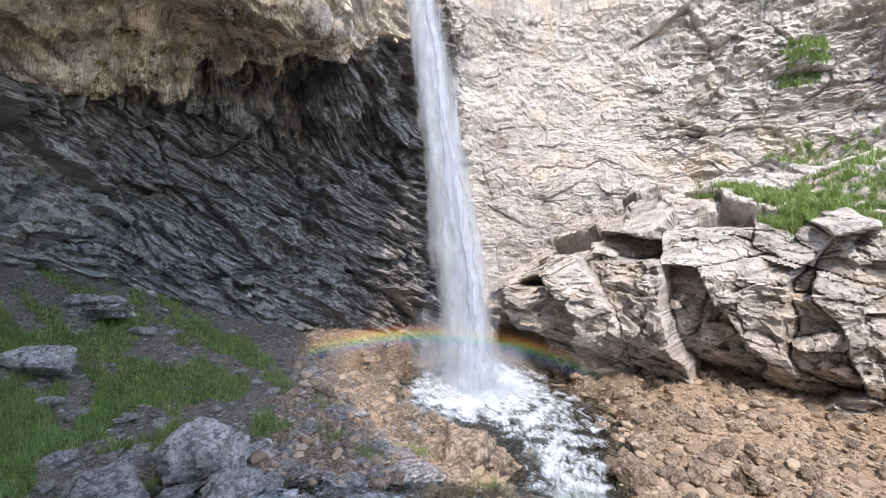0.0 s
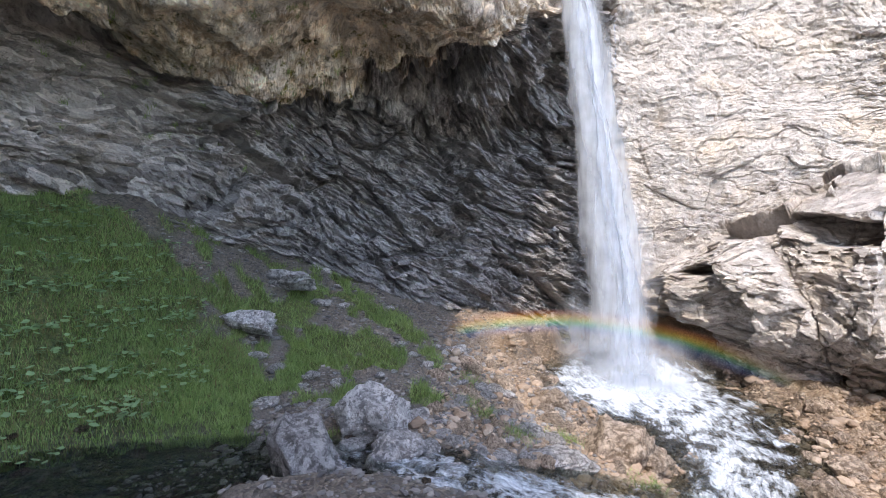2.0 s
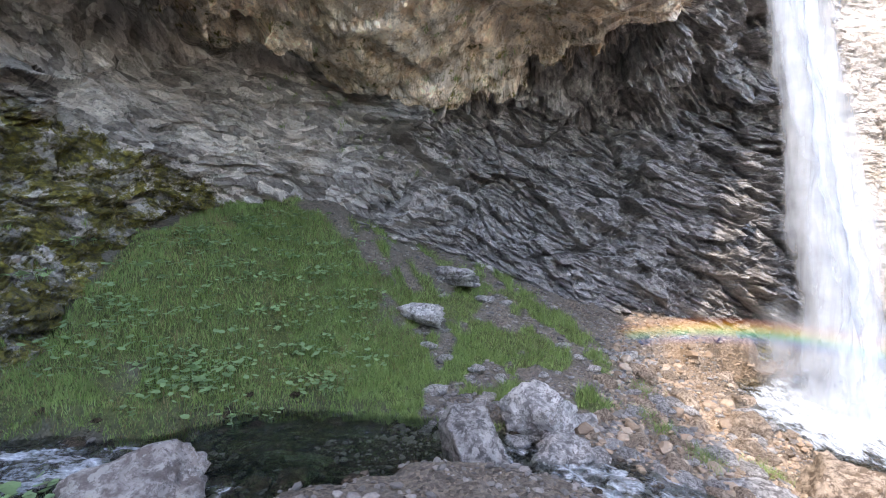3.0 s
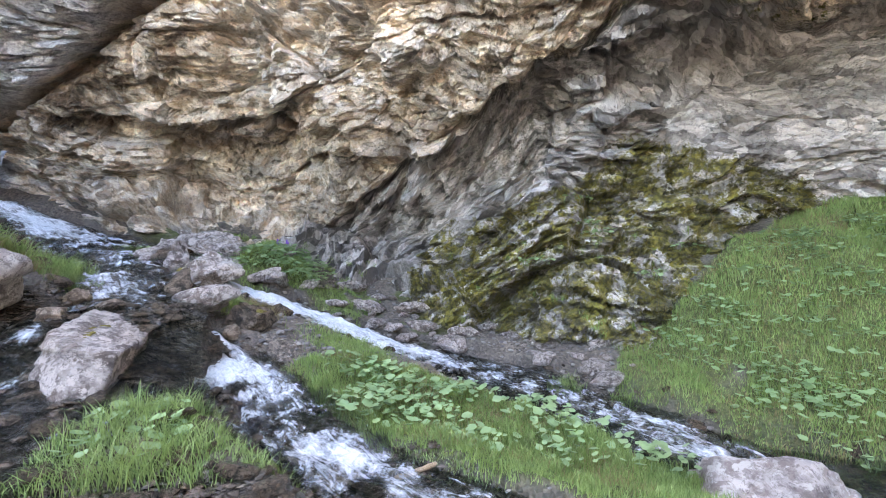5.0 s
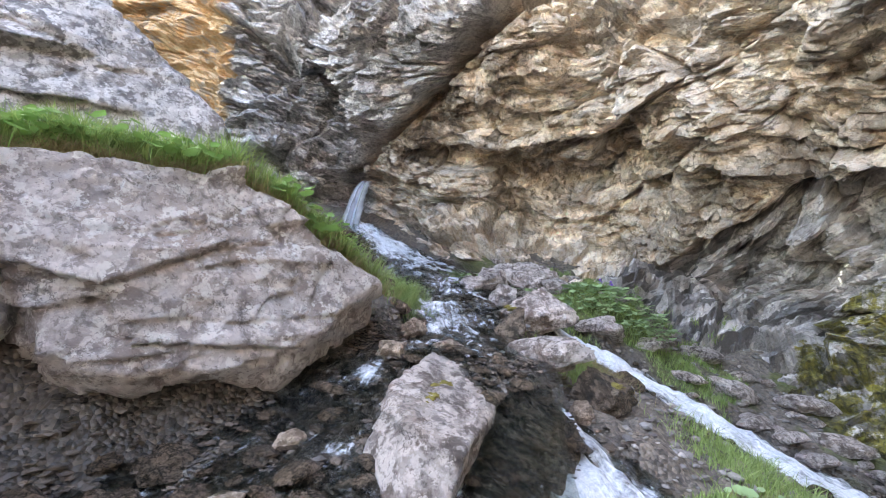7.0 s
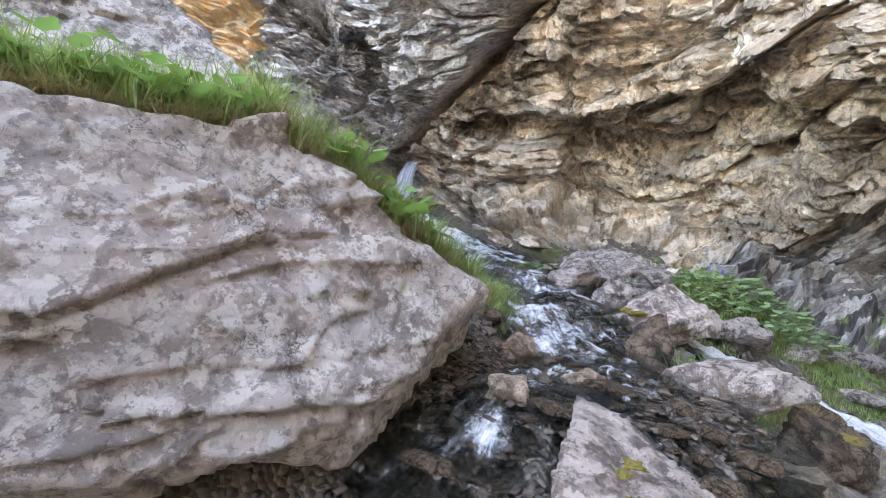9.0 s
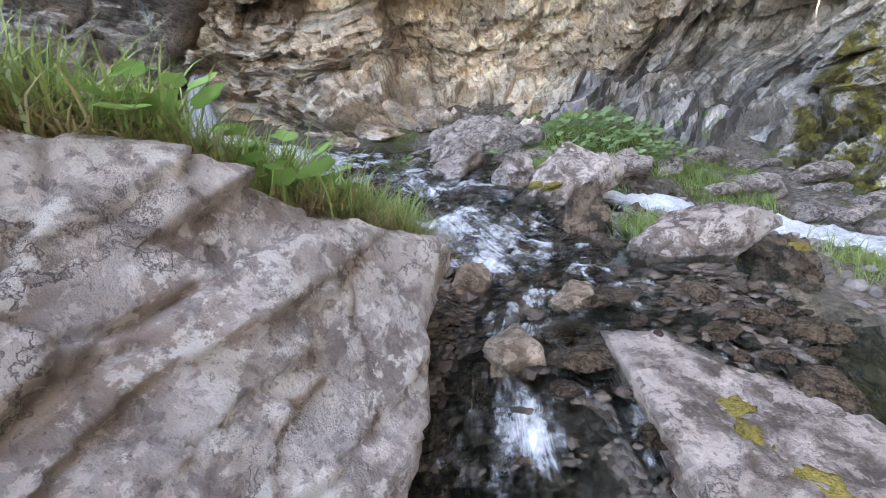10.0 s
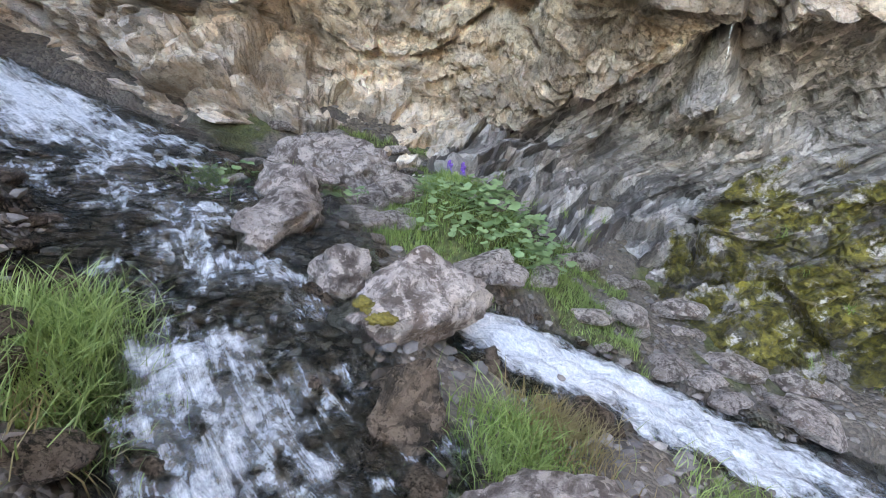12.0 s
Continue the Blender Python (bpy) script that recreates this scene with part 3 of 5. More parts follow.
def cliff(name, first, last, label, du=0.045, low=12.5, dv=0.045):
    length = np.concatenate([[0], np.cumsum(np.hypot(*np.diff(FOOT, axis=0).T))])
    a, b = np.interp([first, last], FOOT_U, length)
    u = np.interp(np.linspace(a, b, int((b - a) / du) + 1), length, FOOT_U)
    row = catmull(STATIONS, u)
    ahead = catmull(STATIONS, np.clip(u + 0.25, 0, len(STATIONS) - 1)) - catmull(STATIONS, np.clip(u - 0.25, 0, len(STATIONS) - 1))
    normal = np.stack([-ahead[:, 1], ahead[:, 0]], 1)
    normal /= np.linalg.norm(normal, axis=1)[:, None]
    h = np.concatenate([np.arange(-1.2, 3.0, dv), np.arange(3.0, 8.0, 0.5 * dv), np.arange(8.0, low, 1.4 * dv), [low]])
    rise = np.linspace(0, 1, 40)[1:]
    H = np.concatenate([np.repeat(h[:, None], len(u), 1), low + rise[:, None] * (row[:, 3] - row[:, 2] - low).clip(0.5)[None, :]])
    top = (row[:, 3] - row[:, 2])[None, :]
    H = np.minimum(H, top)
    knee = row[:, 6][None, :]
    out = row[:, 4][None, :] * (0.8 * step(0.0, 1.0, (H - knee) / (4.0 - 2.2 * step(6.0, 7.0, u) * (1 - step(10.6, 11.6, u)))[None, :]) + 0.35 * step(8.0, 30.0, H)) - row[:, 5][None, :] * (1 - step(0.3, 1.8, H)) + row[:, 5][None, :] * 0.4
    X = row[:, 0][None, :] + normal[:, 0][None, :] * out
    Y = row[:, 1][None, :] + normal[:, 1][None, :] * out
    Z = row[:, 2][None, :] + H
    p = np.stack([X.ravel(), Y.ravel(), Z.ravel()], 1)
    uu = np.broadcast_to(u[None, :], H.shape).ravel()
    hh = H.ravel()
    tilt = p + 0.14 * np.stack([fbm(p, 2.5, 2, 0.5, k) for k in (31, 32, 33)], 1)
    waver = 0.25 * fbm(p, 1.1, 3, 0.55, 91)
    under_roof = hh + waver - np.interp(uu, *np.array(ROOF).T)
    over_cleft = hh + 0.6 * waver - (2.48 + (16.79 - uu) * 1.55)
    below = 1 - step(-0.06, 0.06, under_roof)
    dip = tilt[:, 2] + 0.1 * tilt[:, 1] + below * (0.5 * np.clip(tilt[:, 0], -9, 0) - 0.75 * np.clip(tilt[:, 1], -6.5, -0.5))
    slanted = np.stack([tilt[:, 0], tilt[:, 1], 1.8 * dip], 1)
    big, big_crack = blocks(slanted, 2.6, 50)
    mid, mid_crack = blocks(slanted + 9.0, 0.9, 60)
    tiny, tiny_crack = blocks(slanted * np.array([1, 1, 1.5]) + 4.0, 0.33, 65)
    layers = fbm(slanted * np.array([0.25, 0.25, 2.2]), 0.9, 3, 0.6, 70)
    calm = 0.16 + 0.84 * step(4.8, 5.6, uu) + 0.45 * (1 - step(2.2, 3.0, uu))
    calm *= 1 - 0.72 * step(0.0, 0.3, under_roof) * within(5.8, 6.3, 10.4, 11.2, uu)
    calm *= 1 - 0.55 * within(8.7, 9.2, 10.6, 11.2, uu) * within(1.0, 1.6, 3.8, 4.6, hh)
    d = 0.7 * fbm(p, 5.0, 3, 0.5, 20) + calm * (0.85 * big + 0.42 * mid + 0.2 * tiny + 0.06 * layers) + 0.05 * fbm(p, 0.4, 4, 0.65, 40) + 0.04 * ridged(p, 0.5, 3, 45)
    d += calm * (0.42 * ledges(dip / 0.95, p, 300) + 0.17 * ledges(dip / 0.27, p, 310) + 0.07 * ledges(dip / 0.13, p * 2, 320))
    d += 0.5 * step(0.0, 0.18, under_roof) * within(6.2, 6.8, 13.2, 13.8, uu)
    shelf = hh + 0.4 * waver - 2.3 - (uu - 8.2) * 0.9
    d += 0.6 * within(0.0, 0.12, 0.3, 1.7, shelf) * within(8.0, 8.15, 9.0, 9.3, uu)
    nose = hh + 0.5 * waver - 4.1
    d += 0.6 * within(0.0, 0.15, 0.5, 2.2, nose) * within(12.6, 12.85, 13.4, 13.8, uu)
    ramp_edge = hh + 0.5 * waver - np.interp(uu, (2.2, 2.9, 4.2, 4.6), (5.1, 3.6, 2.15, 1.2))
    d += 0.55 * (1 - step(-0.25, 0.0, ramp_edge)) * within(1.9, 2.2, 4.5, 4.7, uu)
    gap = within(14.0, 14.4, 17.0, 17.25, uu)
    d += (0.35 * step(0.0, 0.1, over_cleft) + 0.5 * step(0.1, 1.6, over_cleft)) * gap - 0.8 * np.exp(-((over_cleft + 0.08) / 0.13) ** 2) * gap
    d -= 1.0 * np.exp(-((uu - 17.05) / 0.1) ** 2 - ((hh - 1.5) / 0.5) ** 2)
    d -= calm * (0.18 * (1 - step(0.0, 0.05, big_crack)) + 0.07 * (1 - step(0.0, 0.06, mid_crack)) + 0.03 * (1 - step(0.0, 0.08, tiny_crack)))
    grid = p.reshape(*H.shape, 3)
    across = np.cross(np.gradient(grid, axis=1), np.gradient(grid, axis=0))
    flat = np.concatenate([np.repeat(normal[None], H.shape[0], 0), np.zeros((*H.shape, 1))], 2)
    across *= np.sign((across * flat).sum(2).mean())
    size = np.linalg.norm(across, axis=2, keepdims=True)
    way = np.where(size > 1e-9, across / np.maximum(size, 1e-9), flat) + 0.25 * flat
    way /= np.linalg.norm(way, axis=2, keepdims=True)
    p += way.reshape(-1, 3) * d[:, None]
    p[:, 2] += 0.15 * fbm(p, 1.2, 2, 0.5, 80) * step(0, 1, hh)
    wob = 0.5 * fbm(p, 1.6, 3, 0.55, 90)
    uw, hw = uu + 0.2 * wob, hh + wob
    ochre = step(-0.1, 0.15, under_roof) * step(5.9, 6.4, uw) + 0.55 * within(14.2, 15.0, 17.0, 17.3, uw)
    orange = step(18.75, 18.95, uw)
    slate = step(-0.05, 0.1, over_cleft) * within(13.9, 14.3, 18.75, 18.95, uw) * 0.95 + 0.95 * within(16.85, 17.05, 18.75, 18.95, uw)
    pale = (1 - step(4.7, 5.2, uw)) * 0.95 + within(11.2, 11.5, 12.9, 13.3, uw) * within(-2.0, -1.5, -0.12, 0.05, under_roof) + 0.45 * within(8.6, 9.2, 10.9, 11.4, uw) * within(1.2, 1.8, 4.6, 5.0, hw) * (1 - step(-0.15, 0.05, under_roof))
    low_wall = 1 - step(-0.15, 0.1, under_roof)
    shale = low_wall * (0.9 * within(5.1, 5.5, 7.9, 8.8, uw) + 0.55 * within(7.9, 8.8, 9.0, 10.0, uw) + 0.6 * within(10.1, 10.6, 12.2, 12.8, uw) + 0.75 * within(12.2, 12.8, 13.9, 14.3, uw)) + 0.25 * within(13.8, 14.6, 16.9, 17.3, uw) * (1 - step(0.9, 1.8, hw))
    moss = 0.6 * step(-0.3, 0.4, np.interp(uw, *np.array(MOSS_TOP).T) - hw)
    moss = np.maximum(moss, 0.36 * within(-0.15, 0.05, 0.3, 0.9, under_roof) * within(7.0, 7.6, 11.2, 11.6, uw))
    stain = within(-1.3, -0.7, -0.15, 0.0, over_cleft) * within(14.6, 15.0, 16.5, 16.8, uw) + 0.6 * within(0.0, 0.15, 0.6, 1.4, under_roof) * within(12.0, 12.3, 13.6, 14.2, uw)
    zones = [("massive", 1 - step(4.7, 5.2, uw) + 0.9 * within(4.7, 5.2, 8.6, 10.0, uw) * low_wall + 0.8 * step(18.75, 18.95, uw)), ("ochre", ochre), ("orange", orange), ("slate", slate), ("pale", pale), ("shale", shale * (1 - 0.75 * pale.clip(0, 1) * step(5.2, 5.6, uw))), ("moss", moss), ("stain", stain), ("wet", shale + 0.3 * moss)]
    return_mesh = mesh_from(name, p, grid_faces(H.shape[0], len(u)), CLIFF, False, [(key, np.clip(values, 0, 1)) for key, values in zones] + [("bed", dip)])
    return tagged(new(name, return_mesh), label, "cliff", kind="structure")


def spread(fine_from, fine_to, pitch, far):
    """Even steps in the middle and ever longer ones out to the horizon."""
    out = [0.0]
    size = pitch
    while out[-1] < far:
        size *= 1.25
        out.append(out[-1] + size)
    out = np.array(out[1:])
    return np.concatenate([fine_from - out[::-1], np.arange(fine_from, fine_to, pitch), fine_to + out - pitch])


def build_ground():
    xs, ys = spread(-12.5, 11.0, 0.085, 900), spread(-14.0, 17.5, 0.085, 900)
    X, Y = np.meshgrid(xs, ys)
    Z = ground_height(X, Y)
    wet = np.zeros(X.shape)
    for c in COURSES[:3]:
        wet = np.maximum(wet, 1 - step(0.9, 1.9, near_stream(X, Y, c)[0]))
    wet = np.maximum(wet, soaked(X, Y))
    p = np.stack([X.ravel(), Y.ravel(), Z.ravel()], 1)
    warm = step(5.5, 8.5, Y + 1.2 * X + 1.0) * step(-4.5, -2.0, X)
    turf = turf_cover(X, Y)
    me = mesh_from("ground", p, grid_faces(*X.shape), GROUND, True, [("wet", wet.ravel()), ("warm", warm.ravel()), ("turf", turf.ravel())])
    return tagged(new("ground", me), "stony ground of gravel, scree and thin turf", "ground", kind="structure")


def turf_cover(x, y):
    p = np.stack([x.ravel(), y.ravel(), np.zeros(x.size)], 1)
    patch = fbm(p, 1.1, 3, 0.6, 101).reshape(x.shape)
    bank = step(0.0, 0.35, 1.1 - ((x + 7.7) / 2.5) ** 2 - ((y - 4.2) / 3.4) ** 2 + 0.4 * patch)
    speck = fbm(p, 0.6, 3, 0.6, 107).reshape(x.shape)
    tails = step(0.0, 0.22, speck) * step(0, 0.4, 1 - ((x + 5.8) / 3.4) ** 2 - ((y - 8.0) / 3.6) ** 2)
    strip = step(-0.05, 0.2, speck) * step(0, 0.3, 1 - ((x + 9.7) / 1.9) ** 2 - ((y + 6.2) / 4.2) ** 2)
    mound = step(0.0, 0.3, 1 - ((x + 5.3) / 1.75) ** 2 - ((y + 1.2) / 2.5) ** 2 + 0.25 * patch)
    near = step(0.0, 0.3, 1 - ((x + 3.1) / 0.75) ** 2 - ((y + 3.1) / 0.85) ** 2 + 0.4 * patch)
    shelf = step(0.0, 0.3, 1 - ((x + 9.2) / 1.0) ** 2 - ((y + 6.1) / 0.9) ** 2 + 0.3 * patch)
    start = step(0.0, 0.3, 1 - ((x + 1.0) / 0.9) ** 2 - ((y + 2.6) / 0.7) ** 2 + 0.5 * patch)
    verge = step(0.0, 0.25, patch) * step(0, 0.3, 1 - ((x + 7.6) / 1.9) ** 2 - ((y - 1.0) / 2.0) ** 2)
    slope = step(-0.1, 0.3, patch + 0.5) * step(-8.2, -8.8, y) * step(-4.9, -4.3, x)
    return np.clip(np.maximum.reduce([bank, tails, mound, near, shelf, start * 0.8, slope, strip * 0.9, verge * 0.9]), 0, 1)


def ribbon(name, stream, lift, label):
    """Running water laid along a stream's bed."""
    c, at = course(stream)
    dx, dy = np.gradient(c[:, 0]), np.gradient(c[:, 1])
    size = np.hypot(dx, dy)
    nx, ny = -dy / size, dx / size
    coarse = course(stream, 0.2)
    level = np.interp(at, coarse[1], water_level(coarse[0])) + lift
    fall = np.clip(-np.gradient(level, at), 0, 1)
    white = np.clip(c[:, 3] + 0.5 * (np.convolve(np.pad(fall, 8, "edge"), np.ones(17) / 17, "valid") - 0.3), 0, 1.1)
    side = np.linspace(-1.4, 1.4, 29)
    X = c[:, 0][None] + nx[None] * side[:, None] * c[:, 2][None]
    Y = c[:, 1][None] + ny[None] * side[:, None] * c[:, 2][None]
    flow = np.broadcast_to(at[None], X.shape)
    p = np.stack([flow.ravel() * 0.5, (side[:, None] * c[:, 2][None]).ravel() * 2.0, np.zeros(X.size)], 1)
    foam = np.broadcast_to(white[None], X.shape) * (1 - 0.6 * np.abs(side[:, None]) ** 2)
    rough = (fbm(p, 0.22, 4, 0.6, 120) * 0.06 + fbm(np.stack([X.ravel(), Y.ravel(), flow.ravel() * 0], 1), 0.12, 3, 0.6, 125) * 0.03).reshape(X.shape) * (0.25 + foam)
    Z = level[None] + rough - 0.05 * side[:, None] ** 2
    me = mesh_from(name, np.stack([X.ravel(), Y.ravel(), Z.ravel()], 1), grid_faces(*X.shape), WATER, True, [("foam", foam.ravel()), ("along", flow.ravel()), ("across", (side[:, None] * c[:, 2][None]).ravel())])
    return tagged(new(name, me), label, "water", kind="structure")


def rock_points(level, planes, rough, seed, round_off=8.0, ledge=0.05):
    """A broken rock: planes (normal, distance) round its middle, softened where they meet, with grain and ledges."""
    v, f = ICO[level]
    total = np.zeros(len(v))
    for normal, dist in planes:
        normal = np.asarray(normal, float) / np.linalg.norm(normal)
        total += np.clip(v @ normal / dist, 0, None) ** round_off
    r = total ** (-1.0 / round_off)
    p = v * r[:, None]
    size = np.median(r)
    q = p + seed * 3.17
    amount, crack = blocks(q * np.array([1, 1, 1.8]), 0.75 * size, seed)
    small, gap = blocks(q * np.array([1, 1.2, 1.9]), 0.28 * size, seed + 20)
    d = rough * size * (0.5 * fbm(q, 0.9 * size, 4, 0.55, seed) + 1.0 * amount + 0.4 * small - 0.2 * (1 - step(0, 0.05, crack)) + 0.22 * ridged(q, 0.25 * size, 4, seed + 3))
    shelf = ledges(p @ np.array([0.18, -0.12, 0.97]) / (0.3 * size), q, seed + 40) + 0.4 * ledges(p @ np.array([0.1, -0.2, 0.97]) / (0.11 * size), q * 2, seed + 44)
    d += ledge * size * shelf
    return p + v * d[:, None], f


def big_boulder():
    planes = [((0.093, 0.94, 0.327), 0.88), ((-0.55, -0.05, 0.83), 0.82), ((-1, 0.2, -0.1), 1.62), ((0.15, 0.5, -0.85), 1.03), ((0.95, 0.2, -0.25), 1.2), ((0.08, -0.05, 1.0), 0.88), ((0.0, -1.0, 0.1), 1.2), ((0.0, 0.0, -1.0), 1.3), ((-0.5, 0.8, -0.6), 1.25)]
    p, f = rock_points(7, planes, 0.075, 7, 40.0, 0.08)
    ob = new("boulder", mesh_from("boulder", p, f, PALE_STONE))
    ob.matrix_world = pose(-2.9, -6.9, 1.3)
    return tagged(ob, "huge pale limestone boulder, mottled and cracked, beside the brook", "boulder")


def waterfall():
    """The fall: crossing curved sheets of broken water, from the lip to the pool."""
    thing = tagged(new("waterfall"), "tall white waterfall dropping into a stony pool", "waterfall")
    z = np.linspace(22.0, -2.6, 300)
    drop = np.clip((12.0 - z) / 14.5, 0, 1)
    cx, cy = 0.9 - 0.138 * (z + 2.4), 12.8 - 0.03 * (z + 2.4)
    for k, turn in enumerate((0, 35, 75, 110, 150)):
        side = np.linspace(-1, 1, 41)
        width = (0.30 + 0.42 * drop) * (1.0 if k else 1.3)
        ca, sa = math.cos(radians(turn)), math.sin(radians(turn))
        bow = 0.25 * width[:, None] * (1 - side[None] ** 2)
        X = cx[:, None] + width[:, None] * side[None] * ca + bow * sa
        Y = cy[:, None] + width[:, None] * side[None] * sa - bow * ca
        Z = np.repeat(z[:, None], 41, 1)
        p = np.stack([X.ravel(), Y.ravel(), Z.ravel()], 1)
        p[:, 0] += 0.12 * fbm(p * np.array([1, 1, 0.4]), 0.6, 3, 0.6, 140 + k)
        dense = (1 - side[None] ** 2) * (0.45 + 0.55 * np.sqrt(drop))[:, None]
        me = mesh_from("water_sheet", p, grid_faces(300, 41), FALL, True, [("dense", dense.ravel())])
        child("water_sheet", me, thing)
    return thing



# ---- a second tier of rock: the blocky outcrop at the foot of the sunlit wall ----
# x, y, foot, height of the face, depth of the terrace
LEDGE = [(15.0, 3.0, -1.6, 5.0, 6.5), (11.0, 8.0, -2.0, 4.4, 6.5), (8.4, 10.4, -2.2, 4.2, 6.0), (6.4, 12.2, -2.1, 4.1, 5.0), (4.6, 13.6, -1.9, 3.7, 4.0), (3.2, 15.4, -1.7, 2.7, 2.5), (2.4, 17.4, -1.5, 1.8, 1.0)]


def outcrop():
    n = 520
    row = catmull(LEDGE, np.linspace(0, len(LEDGE) - 1, n))
    ahead = np.gradient(row[:, :2], axis=0)
    normal = np.stack([-ahead[:, 1], ahead[:, 0]], 1)
    normal /= np.linalg.norm(normal, axis=1)[:, None]
    v = np.concatenate([np.linspace(-0.25, 1, 140), np.linspace(1.0, 2.0, 110)[1:]])[:, None]
    face, back = np.minimum(v, 1), np.clip(v - 1, 0, 1)
    rise = row[:, 3][None] * (face + 0.55 * back) + row[:, 2][None]
    out = 0.55 * np.sin(np.clip(face, 0, 1) * 3.1) - 0.7 * (1 - step(0.0, 0.3, face)) - row[:, 4][None] * back - 0.8 * step(0.7, 1.0, face)
    p = np.stack([(row[:, 0][None] + normal[:, 0][None] * out).ravel(), (row[:, 1][None] + normal[:, 1][None] * out).ravel(), np.broadcast_to(rise, out.shape).ravel()], 1)
    q = p + 0.3 * np.stack([fbm(p, 1.5, 2, 0.5, k) for k in (201, 202, 203)], 1)
    slab = np.stack([q[:, 0] * 1.6 + 0.7 * q[:, 2], q[:, 1] * 1.3, q[:, 2] * 0.5], 1)
    big, crack = blocks(slab, 2.3, 210)
    mid, crack2 = blocks(q * np.array([1, 1, 1.6]), 0.8, 220)
    tiny, crack3 = blocks(q * np.array([1, 1, 2.0]), 0.3, 225)
    d = 1.7 * big + 0.32 * mid + 0.12 * tiny + 0.12 * ridged(p, 1.3, 4, 230) - 0.22 * (1 - step(0, 0.035, crack)) - 0.06 * (1 - step(0, 0.04, crack2))
    n3 = np.repeat(normal[None], len(v), 0).reshape(-1, 2)
    flat = np.broadcast_to(back, out.shape).ravel()
    p[:, 0] += n3[:, 0] * d * (1 - 0.7 * step(0, 0.2, flat))
    p[:, 1] += n3[:, 1] * d * (1 - 0.7 * step(0, 0.2, flat))
    p[:, 2] += d * 0.5 * step(0, 0.3, flat)
    zero = np.zeros(len(p))
    uu = np.broadcast_to(np.linspace(0, 1, n)[None], out.shape).ravel()
    me = mesh_from("rock_outcrop", p, grid_faces(len(v), n), CLIFF, False, [("ochre", 0.5 * step(0.55, 0.75, uu)), ("pale", 0.75 + zero), ("massive", 0.7 + zero), ("bed", q[:, 2] + 0.3 * q[:, 0])])
    return tagged(new("rock_outcrop", me), "jointed pale rock outcrop at the foot of the cliff", "outcrop", kind="structure")


# ---- loose rocks ----
def random_planes(rng):
    planes = []
    for k in range(11):
        a, z = k * 2.4 + rng.uniform(-0.4, 0.4), -0.95 + 1.9 * (k + 0.5) / 11 + rng.uniform(-0.12, 0.12)
        z = max(-0.98, min(0.98, z))
        r = math.sqrt(1 - z * z)
        planes.append(((r * math.cos(a), r * math.sin(a), z), rng.uniform(0.72, 1.05)))
    return planes


def rock(x, y, lift, size, turn, material, label, seed, name="rock", level=5, tilt=(0, 0), group=""):
    """A rock of that size (x, y, z), sunk a little into the ground, lift above it."""
    rng = random.Random(seed)
    p, f = rock_points(level, random_planes(rng), 0.15, seed, 40.0)
    p *= np.array(size) / 2 / 0.98
    ob = new(name, mesh_from(name, p, f, material, True))
    z = float(ground_height(np.array([x]), np.array([y]), False)[0])
    ob.matrix_world = pose(x, y, z + lift + size[2] * 0.12, tilt[0], tilt[1], turn)
    return tagged(ob, label, "rock", group)


def strew_things(name, label, material, count, region, least, most, seed, keep, flat=0.6, group=""):
    """Single stones lying about, each a thing of its own on one of a few shared meshes."""
    rng = np.random.default_rng(seed)
    forms = []
    for k in range(8):
        p, f = rock_points(3, random_planes(random.Random(seed + k)), 0.12, seed + k, 40.0)
        forms.append(mesh_from(name, p / 2 * np.array([1.25, 0.9, flat]), f, material, False))
    x, y = rng.uniform(region[0], region[1], count * 4), rng.uniform(region[2], region[3], count * 4)
    ok = keep(x, y)
    x, y = x[ok][:count], y[ok][:count]
    z = ground_height(x, y)
    for k in range(len(x)):
        size = least + (most - least) * rng.random() ** 2.2
        ob = new(name, forms[k % 8])
        ob.matrix_basis = pose(x[k], y[k], z[k] + 0.12 * size, rng.uniform(-14, 14), rng.uniform(-14, 14), rng.uniform(0, 360)) @ Matrix.Scale(float(size), 4)
        tagged(ob, label, "stone", group)


def rocks_of(rows, material, label, seed, group="", name="rock"):
    for k, (x, y, lift, sx, sy, sz, turn) in enumerate(rows):
        rock(x, y, lift, (sx, sy, sz), turn, material, label, seed + 11 * k, name, 5, ((k * 37) % 24 - 12, (k * 53) % 24 - 12), group)


